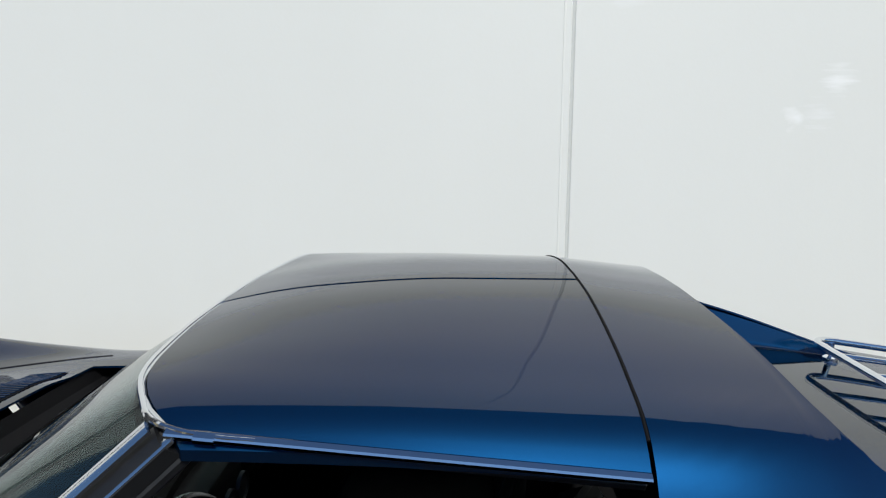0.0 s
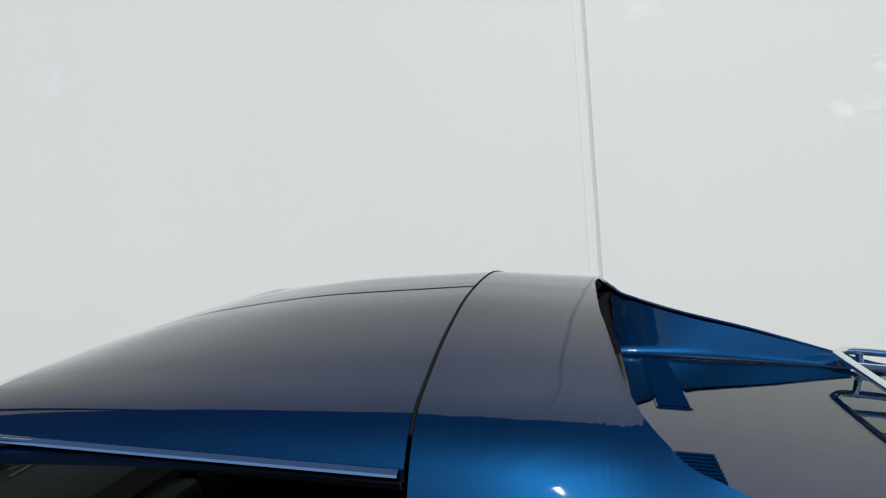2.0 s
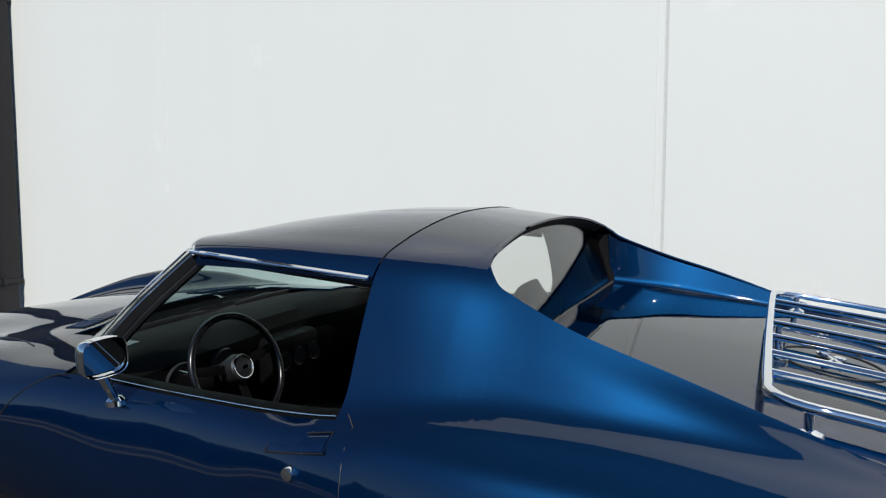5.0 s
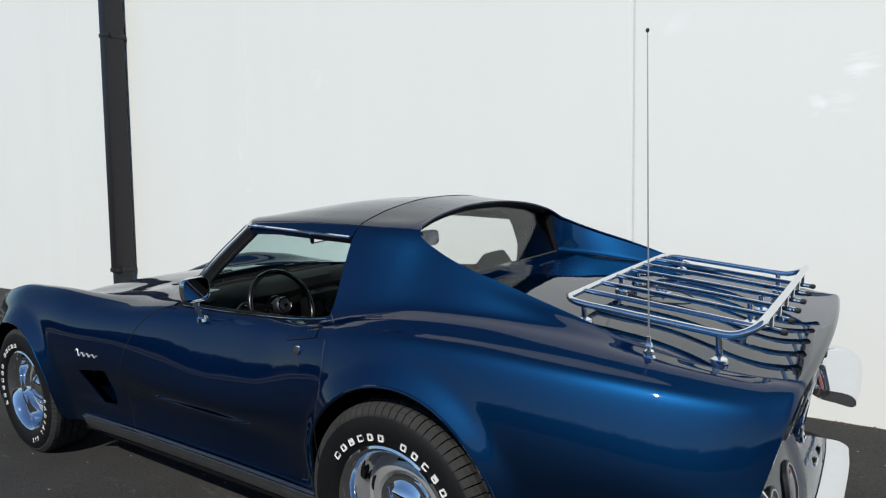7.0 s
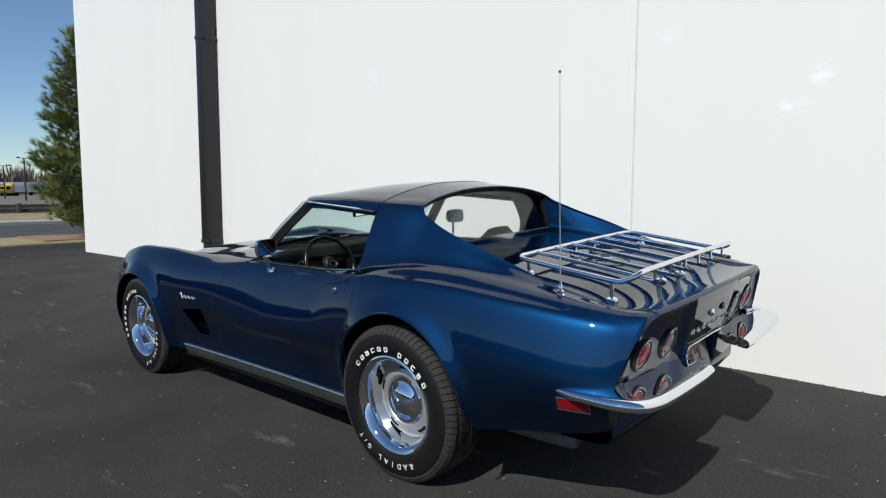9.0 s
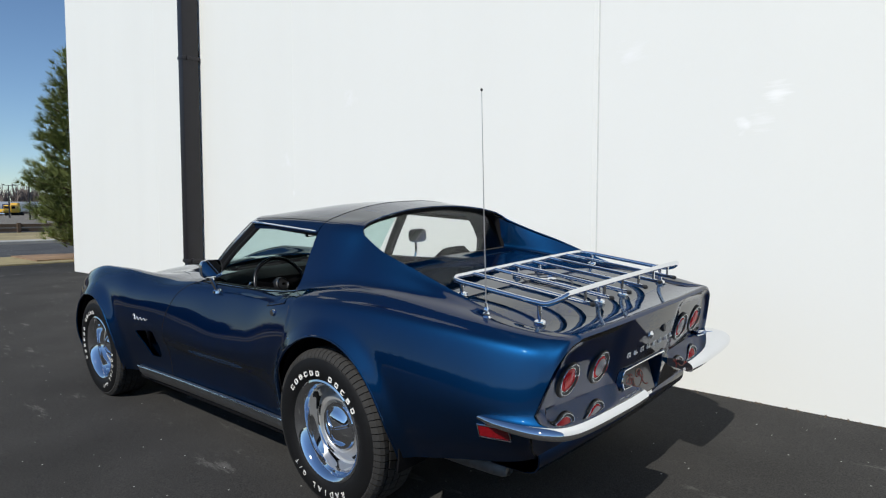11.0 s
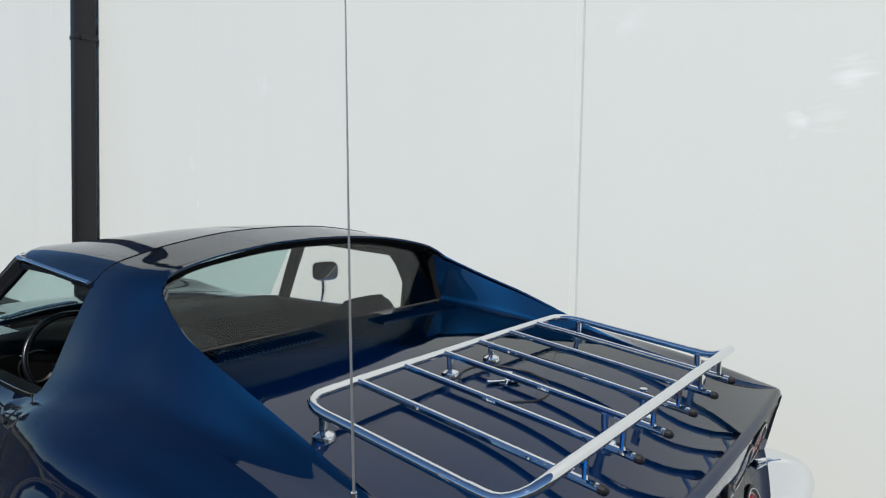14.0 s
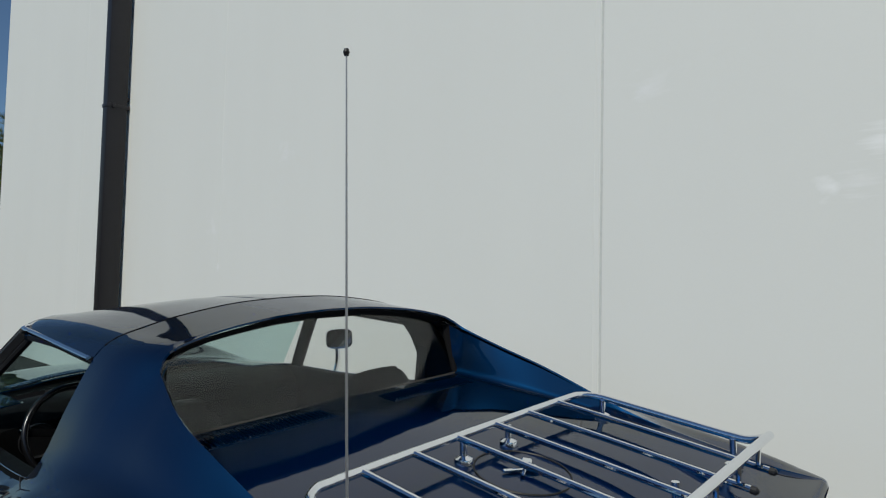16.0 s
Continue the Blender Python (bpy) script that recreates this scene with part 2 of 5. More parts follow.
def wall_material():
    m, n, l, b = material("white_painted_concrete")
    tc = n.new("ShaderNodeTexCoord")
    big, fine, streak = n.new("ShaderNodeTexNoise"), n.new("ShaderNodeTexNoise"), n.new("ShaderNodeTexNoise")
    mp = n.new("ShaderNodeMapping")
    mp.inputs["Scale"].default_value = (1.6, 1.6, 0.12)
    big.inputs["Scale"].default_value, fine.inputs["Scale"].default_value, streak.inputs["Scale"].default_value = 0.7, 60, 1.5
    big.inputs["Detail"].default_value = 5
    l.new(tc.outputs["Object"], big.inputs["Vector"])
    l.new(tc.outputs["Object"], fine.inputs["Vector"])
    l.new(tc.outputs["Object"], mp.inputs["Vector"])
    l.new(mp.outputs[0], streak.inputs["Vector"])
    ramp = n.new("ShaderNodeValToRGB")
    ramp.color_ramp.elements[0].position, ramp.color_ramp.elements[1].position = 0.25, 0.75
    ramp.color_ramp.elements[0].color, ramp.color_ramp.elements[1].color = (0.802, 0.806, 0.762, 1), (0.828, 0.832, 0.787, 1)
    add = n.new("ShaderNodeMath")
    add.operation = "MULTIPLY_ADD"
    add.inputs[1].default_value = 0.5
    h = n.new("ShaderNodeMath")
    h.operation = "MULTIPLY"
    h.inputs[1].default_value = 0.5
    l.new(streak.outputs["Fac"], h.inputs[0])
    l.new(big.outputs["Fac"], add.inputs[0])
    l.new(h.outputs[0], add.inputs[2])
    l.new(add.outputs[0], ramp.inputs[0])
    # brighter smears: sheen of glossy paint patches put into the wall colour
    last = ramp.outputs[0]
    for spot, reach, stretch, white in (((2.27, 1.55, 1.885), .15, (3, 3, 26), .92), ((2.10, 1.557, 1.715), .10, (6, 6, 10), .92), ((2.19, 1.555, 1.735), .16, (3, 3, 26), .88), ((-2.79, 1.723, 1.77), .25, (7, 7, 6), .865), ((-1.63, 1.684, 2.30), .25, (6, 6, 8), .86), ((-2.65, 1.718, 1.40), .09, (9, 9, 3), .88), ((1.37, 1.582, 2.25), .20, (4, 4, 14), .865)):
        sm, dist, smap, fall = n.new("ShaderNodeTexNoise"), n.new("ShaderNodeVectorMath"), n.new("ShaderNodeMapping"), n.new("ShaderNodeMapRange")
        smap.inputs["Scale"].default_value = stretch
        l.new(tc.outputs["Object"], smap.inputs["Vector"])
        l.new(smap.outputs[0], sm.inputs["Vector"])
        sm.inputs["Scale"].default_value, sm.inputs["Detail"].default_value = 1.8, 5
        dist.operation = "DISTANCE"
        dist.inputs[1].default_value = spot
        l.new(tc.outputs["Object"], dist.inputs[0])
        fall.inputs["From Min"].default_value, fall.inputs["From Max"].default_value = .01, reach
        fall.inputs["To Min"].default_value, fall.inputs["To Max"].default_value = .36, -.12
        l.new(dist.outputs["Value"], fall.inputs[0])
        both, cut, sheen_smear = n.new("ShaderNodeMath"), n.new("ShaderNodeMapRange"), n.new("ShaderNodeMix")
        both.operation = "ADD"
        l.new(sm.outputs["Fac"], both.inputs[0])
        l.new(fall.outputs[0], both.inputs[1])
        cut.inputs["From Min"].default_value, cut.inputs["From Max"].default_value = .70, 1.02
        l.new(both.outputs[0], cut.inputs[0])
        sheen_smear.data_type = "RGBA"
        sheen_smear.inputs[7].default_value = (white, white, white * .97, 1)
        l.new(cut.outputs[0], sheen_smear.inputs[0])
        l.new(last, sheen_smear.inputs[6])
        last = sheen_smear.outputs[2]
    l.new(sheen_smear.outputs[2], b.inputs["Base Color"])
    b.inputs["Roughness"].default_value = 0.55
    bp = n.new("ShaderNodeBump")
    bp.inputs["Strength"].default_value, bp.inputs["Distance"].default_value = 0.08, 0.003
    l.new(fine.outputs["Fac"], bp.inputs["Height"])
    l.new(bp.outputs[0], b.inputs["Normal"])
    return m


def asphalt_material(name, base, spread):
    m, n, l, b = material(name)
    tc = n.new("ShaderNodeTexCoord")
    grit, patch, spots = n.new("ShaderNodeTexNoise"), n.new("ShaderNodeTexNoise"), n.new("ShaderNodeTexVoronoi")
    grit.inputs["Scale"].default_value, grit.inputs["Detail"].default_value = 160, 6
    patch.inputs["Scale"].default_value, patch.inputs["Detail"].default_value = 0.9, 8
    spots.inputs["Scale"].default_value = 13
    for k in (grit, patch, spots):
        l.new(tc.outputs["Object"], k.inputs["Vector"])
    r1 = n.new("ShaderNodeValToRGB")
    r1.color_ramp.elements[0].position, r1.color_ramp.elements[1].position = 0.3, 0.72
    r1.color_ramp.elements[0].color, r1.color_ramp.elements[1].color = (*[v * (1 - spread) for v in base], 1), (*[v * (1 + spread) for v in base], 1)
    l.new(patch.outputs["Fac"], r1.inputs[0])
    r2 = n.new("ShaderNodeValToRGB")
    r2.color_ramp.elements[0].position, r2.color_ramp.elements[1].position = 0.35, 0.8
    r2.color_ramp.elements[0].color, r2.color_ramp.elements[1].color = (0.62, 0.62, 0.62, 1), (1.55, 1.54, 1.50, 1)
    l.new(grit.outputs["Fac"], r2.inputs[0])
    mul = n.new("ShaderNodeMix")
    mul.data_type, mul.blend_type = "RGBA", "MULTIPLY"
    mul.inputs["Factor"].default_value = 1
    l.new(r1.outputs[0], mul.inputs[6])
    l.new(r2.outputs[0], mul.inputs[7])
    r3 = n.new("ShaderNodeValToRGB")
    r3.color_ramp.elements[0].position, r3.color_ramp.elements[1].position = 0.04, 0.062
    r3.color_ramp.elements[0].color, r3.color_ramp.elements[1].color = (0.34, 0.34, 0.32, 1), (0, 0, 0, 1)
    l.new(spots.outputs["Distance"], r3.inputs[0])
    add = n.new("ShaderNodeMix")
    add.data_type, add.blend_type = "RGBA", "ADD"
    add.inputs["Factor"].default_value = 1
    l.new(mul.outputs[2], add.inputs[6])
    l.new(r3.outputs[0], add.inputs[7])
    scrape, smap, r4, add2 = n.new("ShaderNodeTexNoise"), n.new("ShaderNodeMapping"), n.new("ShaderNodeValToRGB"), n.new("ShaderNodeMix")
    smap.inputs["Rotation"].default_value, smap.inputs["Scale"].default_value = (0, 0, 0.7), (1.0, 4.5, 1.0)
    l.new(tc.outputs["Object"], smap.inputs["Vector"])
    l.new(smap.outputs[0], scrape.inputs["Vector"])
    scrape.inputs["Scale"].default_value, scrape.inputs["Detail"].default_value, scrape.inputs["Roughness"].default_value = 1.3, 9, 0.72
    r4.color_ramp.elements[0].position, r4.color_ramp.elements[1].position = 0.60, 0.78
    r4.color_ramp.elements[0].color, r4.color_ramp.elements[1].color = (0, 0, 0, 1), (0.16, 0.155, 0.145, 1)
    l.new(scrape.outputs["Fac"], r4.inputs[0])
    add2.data_type, add2.blend_type = "RGBA", "ADD"
    add2.inputs["Factor"].default_value = 1
    l.new(add.outputs[2], add2.inputs[6])
    l.new(r4.outputs[0], add2.inputs[7])
    l.new(add2.outputs[2], b.inputs["Base Color"])
    b.inputs["Roughness"].default_value = 0.92
    b.inputs["Specular IOR Level"].default_value = 0.12
    bp = n.new("ShaderNodeBump")
    bp.inputs["Strength"].default_value, bp.inputs["Distance"].default_value = 0.4, 0.005
    l.new(grit.outputs["Fac"], bp.inputs["Height"])
    l.new(bp.outputs[0], b.inputs["Normal"])
    return m


PAINT = paint_material()
CHROME = simple("chrome", (0.80, 0.81, 0.83), 0.035, 1.0, vary=0.03, scale=40)
BRIGHT = simple("bright_trim", (0.74, 0.75, 0.77), 0.12, 1.0, vary=0.05, scale=60)
BADGE = simple("satin_badge_metal", (0.80, 0.81, 0.82), 0.38, 0.6, vary=0.04, scale=60)
EXHAUST = simple("dull_exhaust_steel", (0.20, 0.19, 0.18), 0.55, 0.5, vary=0.25, scale=30)
SILL = simple("sill_metal", (0.36, 0.37, 0.38), 0.30, 0.95, vary=0.2, scale=25)
STEEL = simple("silver_wheel_paint", (0.50, 0.50, 0.49), 0.32, 0.6, vary=0.06, scale=50)
WHIP = simple("stainless_whip", (0.42, 0.42, 0.42), 0.45, 0.7, vary=0.05, scale=50)
# same rubber as the sidewall, lightened for the sun on the tread
SUNLIT_TREAD = simple("sunlit_tread_rubber", (0.034, 0.033, 0.0315), 0.85, vary=0.3, scale=60, bump=0.15, spec=0.3)
RUBBER = simple("tyre_rubber", (0.0075, 0.0075, 0.0078), 0.62, vary=0.3, scale=60, bump=0.1, spec=0.2)
WORN_SEAL = simple("worn_seal", (0.035, 0.030, 0.024), 0.6, vary=0.5, scale=60)
SEAL = simple("black_seal", (0.009, 0.009, 0.010), 0.5, vary=0.2, scale=80)
WHITE_LETTER = simple("white_letter_rubber", (0.78, 0.77, 0.73), 0.6, vary=0.08, scale=120)
VINYL = simple("black_vinyl", (0.0035, 0.0035, 0.004), 0.5, vary=0.25, scale=60, bump=0.04, spec=0.1)
RIM_BLACK = simple("glossy_black_rim", (0.006, 0.006, 0.007), 0.25, vary=0.2, scale=60)
DASH = simple("dash_vinyl", (0.0038, 0.0042, 0.0044), 0.6, vary=0.2, scale=30, spec=0.05)
CARPET = simple("black_carpet", (0.008, 0.008, 0.009), 0.95, vary=0.15, scale=60, spec=0.1)
DARK = simple("underbody_black", (0.004, 0.004, 0.005), 0.85, vary=0.3, scale=20, spec=0.2)
RED_LENS = simple("red_lens", (0.42, 0.002, 0.006), 0.22, coat=0.12, vary=0.25, scale=200, spec=0.25)
MARKER_LENS = simple("marker_lens", (0.20, 0.003, 0.007), 0.2, coat=0.4, vary=0.4, scale=60)
CLEAR_LENS = simple("clear_lens", (0.26, 0.25, 0.25), 0.28, coat=0.25, vary=0.15, scale=200)
MIRROR = simple("mirror_glass", (0.82, 0.84, 0.85), 0.01, 1.0, vary=0.01)
PLATE_DARK = simple("plate_face", (0.04, 0.03, 0.03), 0.35, coat=0.5, vary=0.2, scale=60)
PLATE_RED = simple("plate_red_print", (0.30, 0.04, 0.03), 0.4, vary=0.3, scale=90)
PLATE_ORANGE = simple("plate_orange_print", (0.45, 0.22, 0.14), 0.4, vary=0.3, scale=90)
PLATE_WHITE = simple("plate_white_print", (0.75, 0.74, 0.72), 0.4, vary=0.1, scale=90)
BRONZE = simple("dark_bronze_metal", (0.021, 0.019, 0.022), 0.42, 0.2, vary=0.15, scale=12)
WALL = wall_material()
SEALANT = simple("joint_sealant", (0.62, 0.63, 0.60), 0.7, vary=0.08, scale=30)
ASPHALT = asphalt_material("sealed_asphalt", (0.046, 0.045, 0.0435), 0.24)
ROAD = asphalt_material("old_road_asphalt", (0.085, 0.087, 0.092), 0.2)
FAR_LOT = asphalt_material("pale_lot_asphalt", (0.20, 0.185, 0.165), 0.2)
LITTER = simple("dry_litter", (0.10, 0.07, 0.045), 0.95, vary=0.6, scale=9, bump=0.6)
MULCH = simple("bark_mulch", (0.27, 0.175, 0.10), 0.95, vary=0.5, scale=8, bump=0.8)
DRY_GRASS = simple("dry_grass", (0.30, 0.25, 0.13), 0.95, vary=0.4, scale=5, bump=0.6)
CONCRETE = simple("concrete", (0.38, 0.37, 0.34), 0.85, vary=0.15, scale=6)
BARK = simple("pine_bark", (0.09, 0.06, 0.04), 0.9, vary=0.4, scale=20, bump=0.6)
NEEDLE = simple("pine_needles", (0.17, 0.205, 0.055), 0.7, vary=0.5, scale=3)
WOODS = simple("bare_woods", (0.16, 0.13, 0.115), 0.95, vary=0.35, scale=0.6)
WINDSHIELD = glass_material("tinted_windshield_glass", (0.80, 0.915, 0.905))
REAR_GLASS = glass_material("rear_window_glass", (0.90, 0.915, 0.90), 0.036)
YELLOW = simple("yellow_truck_paint", (0.62, 0.36, 0.02), 0.35, coat=0.6, vary=0.08, scale=4)
TRAILER = simple("white_trailer_panel", (0.70, 0.71, 0.72), 0.45, vary=0.08, scale=2)
TRAILER_BLUE = simple("blue_trailer_print", (0.05, 0.09, 0.22), 0.5, vary=0.1, scale=2)

# ---- ground and building ----
def ground_sheet():
    near = [v * 0.8 for v in range(-30, 31)]
    far = [30, 45, 70, 110, 180, 300, 600, 1200, 2500, 4500]
    lines = [-v for v in far[::-1]] + near + far
    n = len(lines)
    verts = [(x, y, ground_z(x, y)) for x in lines for y in lines]
    faces = [(i * n + j, (i + 1) * n + j, (i + 1) * n + j + 1, i * n + j + 1) for i in range(n - 1) for j in range(n - 1)]
    return tagged(link_mesh("ground", verts, faces, ASPHALT), "dark sealed asphalt parking lot with pale grit specks", "ground", kind="structure")


def strip(name, outline, height, mat, label, category):
    """A thin slab that follows the ground along a band between two x lines."""
    (x0, x1, y0, y1) = outline
    xs, ys = np.linspace(x0, x1, 7), np.linspace(y0, y1, 25)
    rows = [[(x + 0.25 * math.sin(y * 1.7), y, ground_z(x, y) + height) for y in ys] for x in xs]
    return tagged(solid_sheet(name, rows, height + 0.05, mat, None, direction=(0, 0, -1)), label, category, kind="structure")


WALL_TOP = 8.4


def building():
    root = tagged(new("wall_north"), "white painted concrete building wall with a vertical panel joint", "wall", kind="structure")
    joints = [-10.72, 1.139, 13.0, 26.0]
    for a, b in zip(joints, joints[1:]):
        bm = bmesh.new()
        a2, b2 = a + (0.006 if a > -10 else 0), b - 0.006
        pts = [(a2, wall_y(a2)), (b2, wall_y(b2)), (b2, wall_y(b2) + 0.3), (a2, wall_y(a2) + 0.3)]
        lo, hi = [bm.verts.new((x, y, -0.5)) for x, y in pts], [bm.verts.new((x, y, WALL_TOP)) for x, y in pts]
        bm.faces.new(lo[::-1])
        bm.faces.new(hi)
        for k in range(4):
            bm.faces.new((lo[k], lo[(k + 1) % 4], hi[(k + 1) % 4], hi[k]))
        bmesh.ops.bevel(bm, geom=bm.edges[:], offset=0.004, segments=1, affect="EDGES")
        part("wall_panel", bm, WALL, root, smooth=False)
    for x in joints[1:3]:
        part("joint_sealant", box_bm(x - 0.0105, x + 0.0105, wall_y(x) + 0.004, wall_y(x) + 0.05, -0.4, WALL_TOP - 0.02), SEALANT, root, "grey sealant in the panel joint", smooth=False)
    # old paint runs standing a hair proud of the panel
    for x, z0, w in ((-2.65, 1.36, .005), (-6.42, .0, .006), (1.10, .0, .004)):
        part("paint_run", box_bm(x - w, x + w, wall_y(x) - .0016, wall_y(x) + .01, z0, WALL_TOP - .02, .0012, 1), WALL, root, smooth=False)
    part("end_panel", box_bm(-10.72, -10.42, wall_y(-10.72) + 0.304, 26, -0.5, WALL_TOP), WALL, root, smooth=False)
    part("roof_slab", box_bm(-10.6, 26, 2.4, 26, WALL_TOP - 0.4, WALL_TOP - 0.2), CONCRETE, root, smooth=False)
    return root


def downspout():
    root = tagged(new("downspout"), "dark bronze rectangular metal downspout on the white wall", "downspout")
    x0, x1 = -5.00, -4.87
    y1 = wall_y(-4.9) - 0.03
    y0 = y1 - 0.22
    root.location = (0, 0, 0)
    part("pipe", box_bm(x0, x1, y0, y1, 0.50, WALL_TOP - 0.1, 0.012), BRONZE, root)
    part("boot", box_bm(x0 + 0.012, x1 - 0.012, y0 + 0.012, y1 - 0.012, ground_z(-4.8, 1.6) - 0.02, 0.52, 0.012), BRONZE, root)
    for z in (0.53, 3.21):
        part("collar", box_bm(x0 - 0.006, x1 + 0.006, y0 - 0.006, y1 + 0.02, z - 0.022, z + 0.022, 0.004), BRONZE, root, "clamping collar")
        part("clamp_tab", box_bm(x1 + 0.004, x1 + 0.030, y0 + 0.05, y0 + 0.08, z - 0.030, z + 0.030, 0.004), BRONZE, root)
    part("bracket", box_bm(x0 + 0.03, x1 - 0.03, y1 - 0.005, y1 + 0.031, 3.3, 3.34), BRONZE, root)
    return root


ground_sheet()
building()
downspout()

# ---- the car: shape of the shell ----
CAR = tagged(new("sports_car"), "dark blue metallic two-seat sports coupe parked on asphalt", "car")
CAR.matrix_world = Matrix.Translation((1.254, -0.752, -0.003)) @ Euler((math.atan(GY + 0.015), -math.atan(GX), 0)).to_matrix().to_4x4() @ Matrix.Translation((-1.245, 0.8, 0))

AXLE_F, AXLE_R, HUB = -1.245, 1.245, 0.335
# wheel openings: centre x, z, radius and how far the lip is flared
ARCHES = ((AXLE_F, HUB, .362, .034, .075), (1.277, .368, .364, .024, .060))
XS = [-2.30, -2.15, -1.9, -1.6, -1.245, -0.9, -0.6, -0.3, 0.0, 0.3, 0.6, 0.9, 1.05, 1.245, 1.45, 1.7, 1.95, 2.15, 2.26]
SHOULDER = [(.44, .53), (.53, .60), (.665, .69), (.772, .765), (.812, .795), (.808, .785), (.798, .765), (.779, .765), (.759, .775), (.749, .77), (.758, .775), (.79, .810), (.803, .829), (.816, .837), (.812, .831), (.797, .811), (.764, .785), (.716, .748), (.667, .722)]
WIDEST = [(.46, .50), (.56, .54), (.715, .58), (.822, .62), (.856, .64), (.852, .61), (.838, .59), (.821, .565), (.814, .54), (.812, .535), (.820, .555), (.845, .61), (.862, .645), (.869, .66), (.865, .652), (.850, .632), (.818, .600), (.773, .572), (.737, .560)]
LOWER = [(.46, .44), (.58, .42), (.735, .42), (.83, .42), (.855, .42), (.845, .42), (.81, .42), (.785, .42), (.772, .42), (.77, .42), (.78, .42), (.82, .42), (.85, .44), (.868, .44), (.865, .44), (.845, .46), (.80, .47), (.755, .47), (.72, .47)]
BOTTOM = [(.42, .40), (.53, .28), (.69, .24), (.79, .235), (.81, .235), (.80, .235), (.785, .25), (.775, .25), (.77, .25), (.77, .25), (.775, .25), (.785, .25), (.80, .25), (.82, .26), (.82, .28), (.79, .325), (.74, .362), (.69, .38), (.66, .39)]
XK = [-2.30, -2.15, -1.9, -1.6, -1.3, -1.0, -.7, -.39, -.05, .3, .6, .82, .945, 1.05, 1.245, 1.45, 1.7, 1.95, 2.15, 2.26]
YK = [.42, .50, .62, .69, .71, .71, .705, .70, .695, .70, .706, .716, .721, .723, .718, .702, .688, .676, .640, .612]
ZK = [.55, .64, .745, .83, .868, .866, .842, .823, .838, .835, .838, .851, .869, .886, .9, .897, .872, .837, .806, .786]
XF = [-2.30, -2.15, -1.9, -1.6, -1.3, -1.0, -.7, -.39, -.05]
ZC = [.56, .63, .70, .765, .81, .845, .872, .893, .90]
ZM = [.555, .625, .69, .75, .79, .822, .855, .881, .888]
ZV = [.55, .615, .675, .725, .757, .790, .828, .858, .866]
XD = [1.09, 1.15, 1.25, 1.5, 1.75, 1.9, 2.00, 2.08, 2.14, 2.20, 2.26]
ZD = [.955, .950, .941, .908, .874, .849, .826, .805, .7965, .796, .805]


FAIRED = {}


def fair(key, xs, ys):
    """A table of control values as a dense curve with its kinks eased out."""
    if key not in FAIRED:
        grid = np.linspace(xs[0], xs[-1], 900)
        v = np.array([pchip(xs, ys, x) for x in grid])
        step, reach = grid[1] - grid[0], 0.030
        n = int(3 * reach / step)
        wide = np.concatenate([2 * v[0] - v[n:0:-1], v, 2 * v[-1] - v[-2:-n - 2:-1]])
        w = np.exp(-.5 * (np.arange(-n, n + 1) * step / reach) ** 2)
        FAIRED[key] = (grid, np.convolve(wide, w / w.sum(), "valid"))
    return FAIRED[key]


def at(xs, ys, x):
    return float(np.interp(x, *fair((id(xs), id(ys)), xs, ys)))


def pair(table, x):
    return tuple(float(np.interp(x, *fair((id(table), k), XS, [p[k] for p in table]))) for k in (0, 1))


N1, N2, N3 = 26, 12, 46


# control points of the rear quarter: rows run along x, each a (y, z) on the skin
RX = [.888, .99, 1.10, 1.13, 1.168, 1.2, 1.25, 1.3, 1.37, 1.45, 1.55, 1.65, 1.75, 1.82, 1.9, 2.0, 2.15, 2.26]
RY = [.540, .538, .525, .5225, .5255, .532, .546, .557, .567, .571, .570, .566, .564, .567, .575, .582, .574, .558]
RZ = [1.147, 1.146, 1.138, 1.130, 1.112, 1.096, 1.074, 1.053, 1.028, 1.003, .968, .931, .895, .872, .851, .828, .804, .801]
# foot of the pillar and sail, where it folds into the fender crown
FOOT_X = [.888, 1.0, 1.10, 1.2, 1.3, 1.4, 1.5, 1.6, 1.75, 1.9, 2.1, 2.26]
FOOT_Y = [.679, .679, .673, .662, .657, .656, .651, .641, .624, .592, .575, .568]
FOOT_Z = [.900, .908, .914, .918, .919, .914, .906, .895, .876, .849, .811, .797]
# plan of the opening's edge behind the roof band
OPEN_Y = [0, .15, .25, .36, .44, .48, .505, .524]
OPEN_X = [1.100, 1.101, 1.107, 1.114, 1.122, 1.131, 1.145, 1.168]


